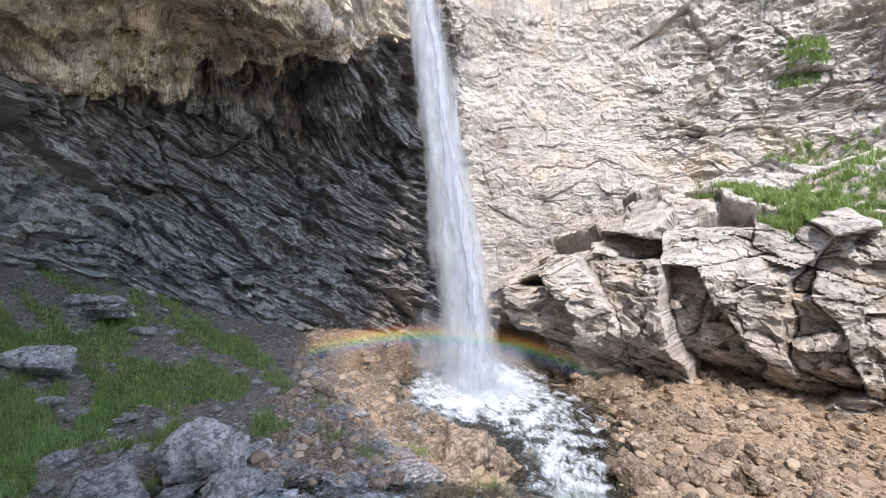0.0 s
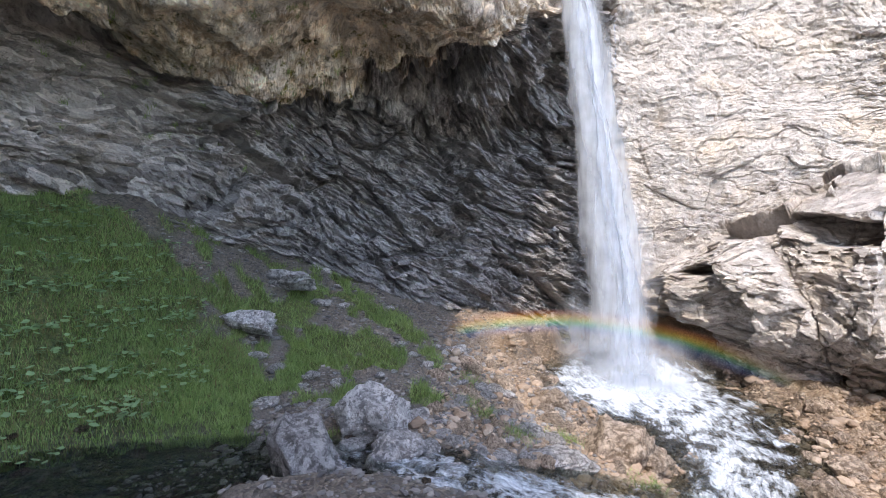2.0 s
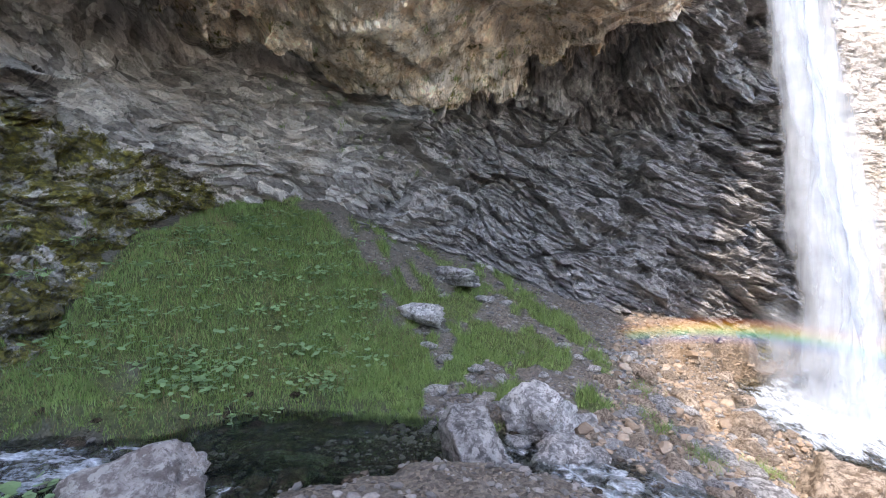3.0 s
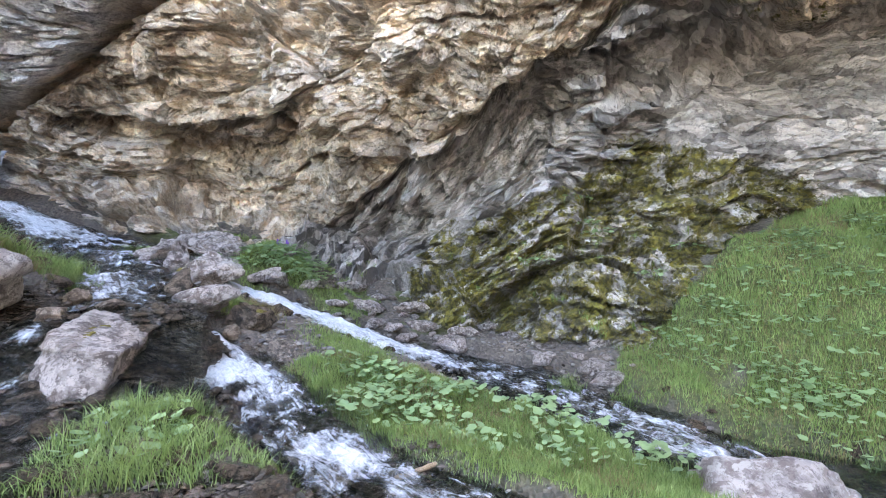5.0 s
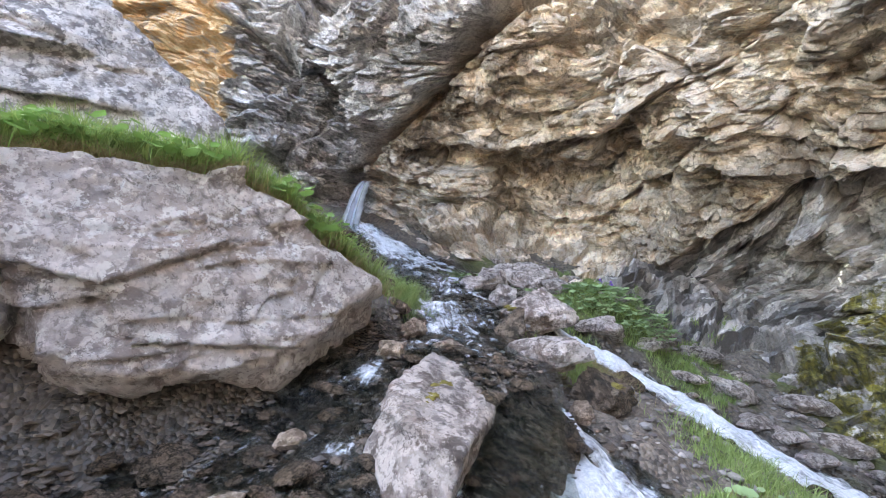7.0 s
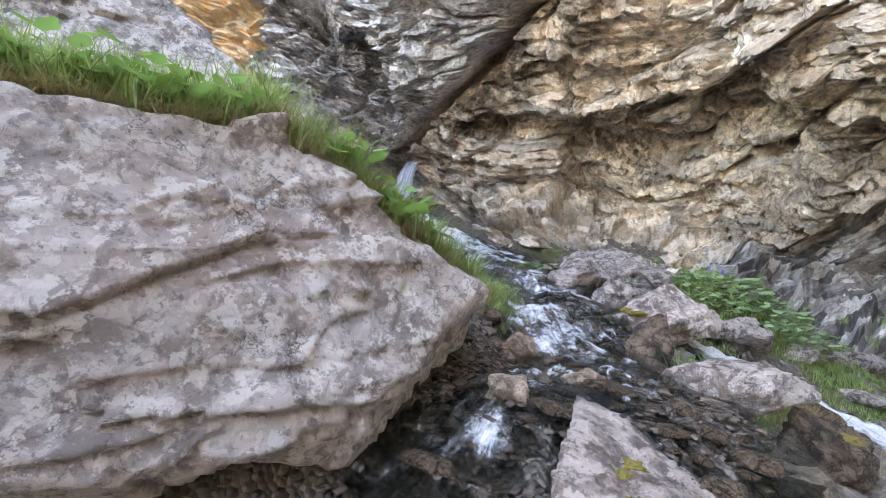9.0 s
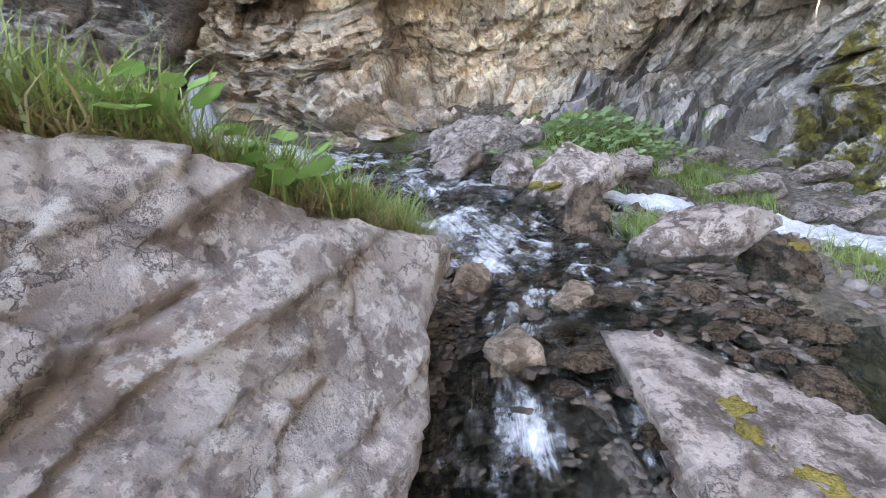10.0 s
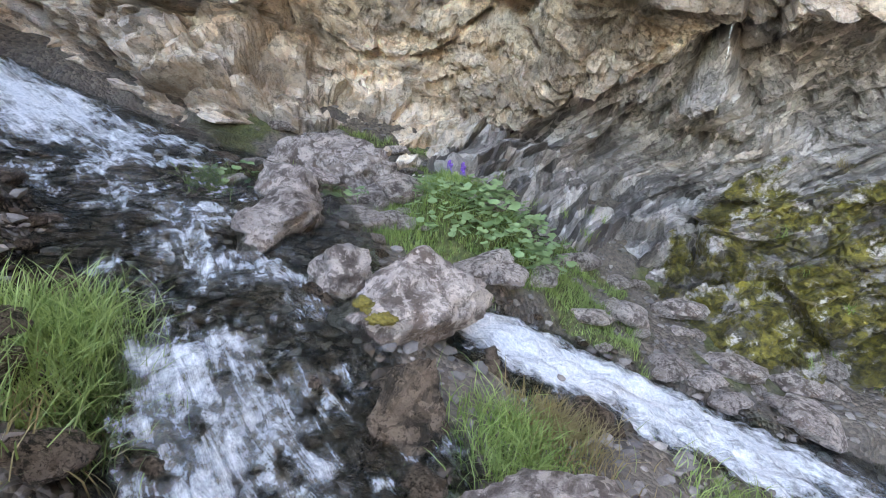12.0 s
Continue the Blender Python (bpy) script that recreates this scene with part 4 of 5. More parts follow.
def loose_rocks():
    brook = "rocks in the spring brook"
    rocks_of([(-5.74, -4.95, 0.1, 0.8, 0.4, 0.42, 100), (-6.95, -5.95, 0.05, 0.95, 0.52, 0.55, 130), (-9.7, -8.1, 0.0, 1.5, 0.6, 0.8, 100), (-7.5, -7.3, 0.05, 0.9, 0.6, 0.5, 15), (-8.2, -7.7, 0.05, 0.7, 0.5, 0.45, 60), (-7.0, -6.5, 0.0, 0.55, 0.45, 0.4, 10), (-8.7, -8.1, 0.0, 0.6, 0.4, 0.4, 40)], BROOK_STONE, "pinkish brown rock beside the running brook", 300, brook)
    rocks_of([(-6.0, -4.5, 0.0, 0.55, 0.42, 0.42, 150), (-6.1, -5.66, 0.02, 0.24, 0.34, 0.5, 20), (-7.2, -5.5, -0.05, 0.5, 0.4, 0.35, 70), (-6.9, -8.3, -0.1, 0.55, 0.4, 0.3, 30), (-7.6, -8.6, -0.1, 0.45, 0.35, 0.28, 80), (-5.9, -7.3, -0.1, 0.4, 0.3, 0.25, 50)], WET_STONE, "wet brown rock splashed by the brook", 340, brook)
    rocks_of([(-4.38, -5.75, 0.0, 0.26, 0.24, 0.2, 0), (-5.06, -6.25, 0.02, 0.32, 0.26, 0.26, 30), (-5.6, -4.5, 0.02, 0.24, 0.2, 0.18, 70), (-4.9, -5.55, 0.0, 0.3, 0.22, 0.16, 10), (-3.2, -5.3, 0.0, 0.2, 0.16, 0.1, 10), (-2.7, -5.0, 0.0, 0.22, 0.16, 0.08, 60), (-1.9, -5.2, 0.0, 0.35, 0.3, 0.25, 60)], WARM_STONE, "small tan stone in shallow water", 380, "small stones in the shallows")
    rocks_of([(-3.5, 4.75, 0.1, 1.35, 0.85, 0.8, 150), (-3.25, 6.1, 0.15, 1.0, 0.8, 0.8, 20), (-2.7, 5.7, 0.0, 0.8, 0.6, 0.55, 60), (-2.9, 6.9, 0.0, 0.5, 0.4, 0.3, 0), (-4.4, 5.4, -0.05, 0.5, 0.4, 0.35, 20), (-1.6, 6.3, -0.1, 0.8, 0.5, 0.35, 30), (-1.0, 6.2, -0.1, 0.6, 0.5, 0.3, 80), (-0.7, 7.0, -0.05, 1.2, 0.6, 0.4, 10), (-6.9, 7.6, 0.0, 1.6, 0.7, 0.45, 160), (-7.2, 9.3, 0.0, 2.2, 0.8, 0.5, 150)], GREY_STONE, "grey angular boulder on the stony bank", 420, "boulders on the bank")
    rocks_of([(0.45, 8.3, 0.1, 1.15, 0.9, 0.9, 25), (0.95, 8.5, 0.0, 0.6, 0.5, 0.5, 60), (-0.9, 10.2, 0.0, 0.8, 0.7, 0.5, 10), (0.3, 9.6, 0.0, 0.7, 0.5, 0.45, 40), (3.6, 8.4, 0.05, 0.7, 0.6, 0.6, 10), (3.4, 7.2, 0.0, 0.7, 0.7, 0.45, 70), (1.3, 7.0, -0.05, 1.3, 0.8, 0.4, 0), (4.8, 8.3, 0.0, 0.6, 0.5, 0.45, 30), (5.6, 8.0, 0.0, 0.7, 0.6, 0.5, 80), (4.4, 9.6, 0.0, 0.6, 0.5, 0.4, 20), (1.9, 9.6, -0.05, 0.6, 0.5, 0.35, 50), (-1.6, 12.4, 0.0, 0.8, 0.5, 0.4, 0)], WARM_STONE, "rust-coloured boulder lying on sunlit gravel", 480, "boulders by the fall")
    planes = [((0.12, 0.22, 0.97), 0.2), ((0, 0, -1), 0.35), ((0.75, 0.1, 0.65), 0.62), ((1, 0.2, -0.1), 1.15), ((-1, 0.2, 0.1), 0.75), ((0.1, 1, -0.2), 0.34), ((-0.1, -1, 0.1), 0.42), ((0.6, -0.7, 0.4), 0.6), ((-0.7, 0.7, 0.2), 0.75)]
    p, f = rock_points(6, planes, 0.09, 530, 30.0, 0.1)
    slab = new("rock_slab", mesh_from("rock_slab", p * 0.86, f, BROOK_STONE))
    slab.matrix_world = pose(-4.1, -4.75, 0.54, 0, 0, 34)
    tagged(slab, "slanting pale rock slab with cushions of moss", "rock")
    rock(-4.8, 1.25, -0.1, (1.35, 0.95, 0.7), 20, PALE_STONE, "pale grey boulder at the brook's edge", 519, "boulder")
    rock(-1.05, -6.5, 0.1, (1.3, 1.3, 1.7), 10, GREY_STONE, "brown boulder leaning on a larger one", 541, "boulder")
    planes = [((-0.5, 0.35, 0.79), 1.26), ((0.1, 0.95, 0.3), 0.5), ((0, 0, 1), 2.1), ((1, 0.1, 0), 2.2), ((-1, 0.2, 0), 2.3), ((0, -1, 0.2), 1.3), ((0, 0, -1), 1.8)]
    p, f = rock_points(6, planes, 0.07, 552, 40.0, 0.1)
    crag = new("boulder", mesh_from("boulder", p, f, GREY_STONE))
    crag.matrix_world = pose(-1.6, -9.9, 3.6)
    tagged(crag, "grey rock outcrop rising out of the grassy slope", "boulder")


def scatter(count, region, least, most, seed, level, flat=0.6, keep=None):
    """Stones strewn on the ground: joined points and faces."""
    rng = np.random.default_rng(seed)
    v, f = ICO[level]
    x, y = rng.uniform(region[0], region[1], count * 3), rng.uniform(region[2], region[3], count * 3)
    if keep:
        ok = keep(x, y)
        x, y = x[ok], y[ok]
    x, y = x[:count], y[:count]
    z = ground_height(x, y)
    size = least + (most - least) * rng.random(len(x)) ** 3
    verts, faces = [], []
    forms = []
    for k in range(12):
        q = v * (0.7 + 0.6 * rng.random((len(v), 1))) if level == 1 else rock_points(level, random_planes(random.Random(seed + k)), 0.08, seed + k, 40.0)[0]
        forms.append(q)
    for k in range(len(x)):
        a, b = rng.uniform(0, 6.28), rng.uniform(-0.4, 0.4)
        ca, sa = math.cos(a), math.sin(a)
        q = forms[k % 12] * np.array([1.25, 0.9, flat]) * size[k] / 2
        q = np.stack([q[:, 0], q[:, 1] * math.cos(b) - q[:, 2] * math.sin(b), q[:, 1] * math.sin(b) + q[:, 2] * math.cos(b)], 1)
        verts.append(np.stack([q[:, 0] * ca - q[:, 1] * sa + x[k], q[:, 0] * sa + q[:, 1] * ca + y[k], q[:, 2] + z[k] + 0.1 * size[k]], 1))
        faces.append(f + k * len(v))
    return np.concatenate(verts), np.concatenate(faces)


def strewn_material(name, dark, light, tint, rough):
    n = Nodes(name)
    tone = n.mix(n.island(), dark, light)
    tone = n.mix(n.ramp(n.noise(0.8, 4), 0.4, 0.6, 0, 0.6), tone, tint)
    tone = n.mix(n.ramp(n.noise(30, 6, 0.7), 0.35, 0.7, 0, 0.5), tone, dark)
    return n.finish(tone, rough, n.bump(n.noise(40, 6, 0.7), 0.6, 0.015))


def strewn_stones():
    warm = strewn_material("strewn_warm", (0.17, 0.12, 0.085), (0.50, 0.41, 0.32), (0.36, 0.25, 0.165), 0.85)
    grey = strewn_material("strewn_grey", (0.08, 0.075, 0.075), (0.40, 0.37, 0.34), (0.16, 0.14, 0.13), 0.85)
    wet = strewn_material("strewn_wet", (0.018, 0.015, 0.013), (0.15, 0.12, 0.095), (0.06, 0.04, 0.025), 0.13)
    bare = lambda x, y: turf_cover(x, y) < 0.4
    shore = lambda x, y: (turf_cover(x, y) < 0.4) & (x > -3.8 + 0.2 * (12 - y)) & (near_stream(x, y, COURSES[2])[0] > 0.8)
    strew_things("shore_stone", "angular rusty stone on the sunlit shore", WARM_STONE, 280, (-3.5, 9.0, 6.4, 13.0), 0.12, 0.45, 651, shore, 0.75, "stones on the sunlit shore")
    strew_things("shale_chip", "grey shale chip on the shaded bank", GREY_STONE, 220, (-6.5, -0.5, 4.6, 11.0), 0.1, 0.4, 652, bare, 0.45, "chips on the shaded bank")
    strew_things("wet_chip", "flat wet chip of shale under running water", WET_STONE, 280, (-5.0, -0.8, -5.8, -2.0), 0.07, 0.26, 653, lambda x, y: soaked(x, y) > 0.4, 0.35, "wet chips in the shallows")
    strew_things("brook_stone", "wet brown stone in the upper brook", WET_STONE, 130, (-9.0, -4.6, -11.0, -5.5), 0.12, 0.4, 654, lambda x, y: (near_stream(x, y, COURSES[0])[0] < 1.5) & (near_stream(x, y, COURSES[0])[0] > 0.5), 0.6, "stones in the upper brook")
    strew_things("brook_stone", "wet brown stone in the lower brook", WET_STONE, 130, (-9.0, 3.5, -5.5, 7.0), 0.1, 0.38, 655, lambda x, y: (near_stream(x, y, COURSES[1])[0] < 1.6) & (near_stream(x, y, COURSES[1])[0] > 0.6), 0.6, "stones in the lower brook")
    strew_things("fallen_stone", "flat piece of grey shale fallen from above", BROOK_STONE, 150, (-11.2, -8.0, -9.8, 1.0), 0.12, 0.6, 656, lambda x, y: near_stream(x, y, COURSES[1])[0] > 1.2, 0.45, "slabs fallen from the wall")
    lit = lambda x, y: (turf_cover(x, y) < 0.4) & (x > -3.8 + 0.2 * (12 - y)) & (near_stream(x, y, COURSES[2])[0] > 0.85)
    lay = [
        ("stones", "rust and tan stones strewn below the fall", warm, scatter(1300, (-4.0, 10.5, 6.2, 14.5), 0.05, 0.3, 601, 2, 0.7, lit)),
        ("gravel", "rusty gravel on the sunlit shore", warm, scatter(14000, (-4.0, 10.5, 6.0, 15.0), 0.03, 0.13, 602, 1, 0.6, lit)),
        ("stones", "dark grey chips of shale on the shaded bank", grey, scatter(1500, (-7.5, 0.0, 4.2, 12.0), 0.04, 0.16, 603, 2, 0.5, bare)),
        ("gravel", "dark shale scree", grey, scatter(7000, (-9.0, 0.5, 3.5, 14.0), 0.03, 0.11, 604, 1, 0.5, bare)),
        ("gravel", "gravel along the spring brook", grey, scatter(5000, (-11.5, -0.5, -9.0, 3.0), 0.03, 0.14, 605, 1, 0.5, lambda x, y: bare(x, y) & (soaked(x, y) < 0.3))),
        ("stones", "wet stones and chips in the shallow water", wet, scatter(9000, (-6.5, 0.2, -6.5, -1.4), 0.02, 0.1, 606, 1, 0.35, lambda x, y: (soaked(x, y) > 0.3) | (near_stream(x, y, COURSES[0])[0] < 1.3))),
        ("stones", "wet stones in the upper brook", wet, scatter(2500, (-9.0, -4.5, -11.0, -5.5), 0.03, 0.14, 607, 1, 0.6, lambda x, y: near_stream(x, y, COURSES[0])[0] < 1.4)),
        ("stones", "wet stones along the lower brook", wet, scatter(2500, (-9.2, 3.5, -5.5, 7.0), 0.03, 0.14, 608, 1, 0.6, lambda x, y: near_stream(x, y, COURSES[1])[0] < 1.4)),
    ]
    for name, label, material, (v, f) in lay:
        tagged(new(name, mesh_from(name, v, f, material, False)), label, "stones", kind="stuff")


# ---- plants ----
def blades(x, y, z, height, width, seed, droop=0.5):
    """Grass: tapered bent blades on the points given."""
    rng = np.random.default_rng(seed)
    n = len(x)
    h = height * rng.uniform(0.45, 1.15, n)
    a, lean = rng.uniform(0, 6.283, n), droop * rng.uniform(0.2, 1.2, n)
    b = rng.uniform(0, 6.283, n)
    wx, wy = np.cos(b) * width / 2, np.sin(b) * width / 2
    rows = []
    for t, w in ((0.0, 1.0), (0.45, 0.9), (0.8, 0.55), (1.0, 0.0)):
        bx, by = x + np.cos(a) * lean * h * t * t, y + np.sin(a) * lean * h * t * t
        bz = z + h * (t - 0.35 * lean * t * t)
        if w:
            rows += [np.stack([bx - wx * w, by - wy * w, bz], 1), np.stack([bx + wx * w, by + wy * w, bz], 1)]
        else:
            rows.append(np.stack([bx, by, bz], 1))
    verts = np.stack(rows, 1).reshape(-1, 3)
    tri = np.array([(0, 1, 3), (0, 3, 2), (2, 3, 5), (2, 5, 4), (4, 5, 6)])
    return verts, (np.arange(n)[:, None, None] * 7 + tri[None]).reshape(-1, 3)


def meadow(name, label, region, count, height, width, seed, material, droop=0.5, keep=None):
    rng = np.random.default_rng(seed)
    x, y = rng.uniform(region[0], region[1], count), rng.uniform(region[2], region[3], count)
    ok = turf_cover(x, y) > 0.35 + 0.4 * rng.random(count)
    for c in COURSES[:2]:
        ok &= near_stream(x, y, c)[0] > 1.0
    if keep:
        ok &= keep(x, y)
    x, y = x[ok], y[ok]
    p = np.stack([x, y, 0 * x], 1)
    tall = height * (1 + 0.5 * fbm(p, 0.5, 3, 0.6, seed))
    v, f = blades(x, y, ground_height(x, y) - 0.02, tall, width, seed + 1, droop)
    tagged(new(name, mesh_from(name, v, f, material, True)), label, "grass", kind="stuff")


def leaf_mesh(name, seed, size, material=None):
    """A rounded, lobed leaf, cupped, on a bent stalk."""
    rng = random.Random(seed)
    verts, faces = [(0, 0, 0)], []
    ring = 12
    for r, k in ((0.5, 0), (1.0, 1)):
        for i in range(ring):
            a = 6.283 * i / ring
            notch = 1 - 0.38 * math.exp(-((a - 3.1416) / 0.35) ** 2)
            wave = 1 + 0.07 * math.cos(a * 6) * k
            verts.append((size * r * notch * wave * math.cos(a), size * 0.92 * r * wave * math.sin(a), size * (0.18 * r * r + 0.05 * k * math.sin(3 * a + rng.random()))))
    for i in range(ring):
        j = (i + 1) % ring
        faces += [(0, 1 + i, 1 + j, 1 + j), (1 + i, 1 + ring + i, 1 + ring + j, 1 + j)]
    tri = [(a, b, c) for a, b, c, d in faces] + [(a, c, d) for a, b, c, d in faces if c != d]
    base = len(verts)
    for t in range(4):
        s = t / 3
        for dx in (-0.05, 0.05):
            verts.append((size * (-0.6 * s * s) + 0, size * dx, -size * 2.2 * s))
    for t in range(3):
        a = base + 2 * t
        tri += [(a, a + 1, a + 3), (a, a + 3, a + 2)]
    return mesh_from(name, np.array(verts), np.array(tri), material or LEAF)


LEAF_FORMS = [leaf_mesh("leaf", 700 + k, s) for k, s in enumerate((0.055, 0.07, 0.085, 0.06))]
LUSH_FORMS = [leaf_mesh("leaf", 710 + k, s, LUSH_LEAF) for k, s in enumerate((0.05, 0.065, 0.08, 0.055))]


def plant_form(seed, leaves, spread_out, tall, label, scale=1.0, forms=LEAF_FORMS):
    rng = random.Random(seed)
    ob = tagged(new("broadleaf_plant"), label, "plant", "broad-leaved plants")
    for k in range(leaves):
        a, r = rng.uniform(0, 6.283), spread_out * math.sqrt(rng.random())
        part = child("leaf", forms[rng.randrange(4)], ob)
        z = tall * (0.55 + 0.45 * rng.random()) * (1 - 0.3 * r / spread_out)
        part.matrix_basis = pose(r * math.cos(a), r * math.sin(a), z, rng.uniform(-28, 28), rng.uniform(-28, 28), math.degrees(a) + rng.uniform(-50, 50)) @ Matrix.Scale(scale * rng.uniform(0.7, 1.3), 4)
    return ob


def plants():
    low = "low plant with round pale green leaves in the turf"
    forms = [plant_form(720 + k, 22, 0.36, 0.19, low, 0.62) for k in range(3)]
    small = [plant_form(725 + k, 20, 0.55, 0.17, "low plant with small round leaves in the turf", 0.75) for k in range(2)]
    big = plant_form(730, 22, 0.26, 0.34, "lush plant with large round leaves on the boulder", 0.75, LUSH_FORMS)
    rng = random.Random(74)
    used = set()

    def put(x, y, form, z=None, scale=1.0):
        if z is None:
            z = float(ground_height(np.array([x]), np.array([y]), False)[0])
        m = pose(x, y, z, 0, 0, rng.uniform(0, 360))
        if form in used:
            return copy_thing(form, m)
        used.add(form)
        form.matrix_basis = m
        return form

    for k in range(38):
        a, r = rng.uniform(0, 6.28), math.sqrt(rng.random())
        put(-5.45 + 1.0 * r * math.cos(a), -1.3 + 2.0 * r * math.sin(a), forms[k % 3])
    for k in range(56):
        a, r = rng.uniform(0, 6.28), math.sqrt(rng.random())
        put(-8.1 + 1.4 * r * math.cos(a), 4.4 + 2.4 * r * math.sin(a), forms[k % 3])
    for k in range(54):
        a, r = rng.uniform(0, 6.28), math.sqrt(rng.random())
        put(-9.4 + 0.8 * r * math.cos(a), -5.95 + 0.75 * r * math.sin(a), forms[k % 3])
    for k in range(64):
        a, r = rng.uniform(0, 6.28), math.sqrt(rng.random())
        put(-8.0 + 1.7 * r * math.cos(a), 4.4 + 2.9 * r * math.sin(a), small[k % 2])
    for x, y in ((-8.4, -8.3), (-8.6, -8.7), (-3.2, -3.5), (-2.9, -3.3), (-9.0, -7.6)):
        put(x, y, forms[1])
    return put, big, forms[0]


def meadows():
    meadow("grass", "short green turf on the steep bank under the cliff", (-10.5, -4.8, -1.0, 8.0), 110000, 0.13, 0.010, 801, GRASS)
    meadow("grass", "green tufts on the dark scree", (-9.5, -2.0, 4.8, 11.5), 60000, 0.19, 0.010, 802, GRASS, 0.8)
    meadow("grass", "turf on the mound between the brooks", (-7.2, -3.4, -4.0, 1.6), 85000, 0.11, 0.007, 803, GRASS)
    meadow("grass", "dry blades among the turf of the bank", (-10.5, -5.8, 0.8, 8.0), 16000, 0.15, 0.007, 811, DRY_GRASS)
    meadow("grass", "dry blades among the turf of the mound", (-7.2, -4.2, -4.0, 1.2), 12000, 0.13, 0.006, 813, DRY_GRASS)
    meadow("grass", "long grass below the slanting slab", (-4.2, -2.0, -4.2, -2.0), 9000, 0.22, 0.006, 804, GRASS, 0.8)
    meadow("grass", "turf around the plants at the cliff foot", (-11.4, -7.8, -9.0, -4.0), 40000, 0.12, 0.008, 805, GRASS)
    meadow("grass", "grass of the slope above the boulder", (-5.2, 1.5, -14.0, -8.2), 50000, 0.22, 0.013, 806, GRASS, 0.8)
    meadow("grass", "long pale grass beside the path", (-2.2, 0.2, -3.5, -1.6), 3500, 0.30, 0.007, 807, GRASS, 0.9)


def boulder_plants(boulder, put, big):
    """Grass and leaves that grow on the boulder's sloping top, along its crest."""
    inverse = boulder.matrix_world.inverted()
    rng = np.random.default_rng(820)
    n = 14000
    x, y = rng.uniform(-4.5, -1.2, n), rng.uniform(-8.2, -6.1, n)
    xs, ys, zs, ns = [], [], [], []
    for a, b in zip(x, y):
        hit, place, normal, _ = boulder.ray_cast(inverse @ Vector((a, b, 6)), Vector((0, 0, -1)))
        if hit and b < -6.46 + 0.16 * (-a - 2.4) - 0.05 * rng.random() and normal.z > 0.3:
            w = boulder.matrix_world @ place
            xs.append(a), ys.append(b), zs.append(w.z)
    xs, ys, zs = np.array(xs), np.array(ys), np.array(zs)
    more = np.concatenate([np.arange(len(xs))] * 3)
    jitter = rng.normal(0, 0.03, (len(more), 2))
    v, f = blades(xs[more] + jitter[:, 0], ys[more] + jitter[:, 1], zs[more] - 0.02, np.full(len(more), 0.4), 0.010, 821, 0.7)
    tagged(new("grass", mesh_from("grass", v, f, GRASS, True)), "long lush grass growing on the boulder", "grass", kind="stuff")
    front = np.where(ys > -6.62 + 0.16 * (-xs - 2.4))[0]
    more = np.repeat(front, 7)
    jitter = rng.normal(0, 0.05, (len(more), 2))
    v, f = blades(xs[more] + jitter[:, 0], ys[more] + 0.05 + jitter[:, 1], zs[more], np.full(len(more), 0.16), 0.006, 823, 2.0)
    tagged(new("grass", mesh_from("grass", v, f, DRY_GRASS, True)), "withered grass drooping over the boulder's edge", "grass", kind="stuff")
    order = np.argsort(-ys + 0.16 * xs)[: len(ys) // 2]
    for k in range(60):
        i = int(order[rng.integers(len(order))])
        put(float(xs[i]), float(ys[i]), big, float(zs[i]))


def spout():
    """The spring's jet, leaping from the cleft in the rock."""
    thing = tagged(new("spring_spout"), "white jet of spring water leaping from a rock cleft", "water")
    t = np.linspace(0, 1, 60)
    for k in range(4):
        a = k * 45
        side = np.linspace(-1, 1, 17)
        w = 0.14 + 0.14 * t
        cx, cy, cz = -8.85 + 1.1 * t, -12.9 + 0.9 * t, 4.0 - 0.4 * t - 1.35 * t * t
        X = cx[:, None] + w[:, None] * side[None] * math.cos(radians(a + 30))
        Y = cy[:, None] + w[:, None] * side[None] * math.sin(radians(a + 30))
        Z = np.repeat(cz[:, None], 17, 1)
        p = np.stack([X.ravel(), Y.ravel(), Z.ravel()], 1)
        dense = np.broadcast_to(1.1 - 0.9 * side[None] ** 2, X.shape)
        child("water_sheet", mesh_from("water_sheet", p, grid_faces(60, 17), FALL, True, [("dense", dense.ravel())]), thing)


build_ground()
cliff("cliff_right", 0, 5, "pale sunlit limestone cliff beside the fall")
cliff("cliff_left", 5, 12.6, "overhanging dark and ochre cliff over the grassy bank")
cliff("cliff_spring", 12.6, 19.3, "layered ochre and grey cliff with a spring at its foot")
cliff("cliff_behind", 19.3, 24, "tall orange cliff that shades the gully", 0.1)
outcrop()
ribbon("brook_spring", LEFT_BROOK, 0.0, "white brook tumbling down from the spring")
ribbon("brook_mossy", RIGHT_BROOK, 0.0, "fast white brook along the mossy rock wall")
ribbon("brook_fall", FALL_BROOK, 0.06, "foaming pool and stream below the fall")
ribbon("brook_seep", SEEP, 0.0, "thin water running over wet gravel")
BOULDER = big_boulder()
bpy.context.view_layer.update()
waterfall()
spout()
loose_rocks()
strewn_stones()
meadows()
PUT, BIG_PLANT, WALL_PLANT = plants()
boulder_plants(BOULDER, PUT, BIG_PLANT)


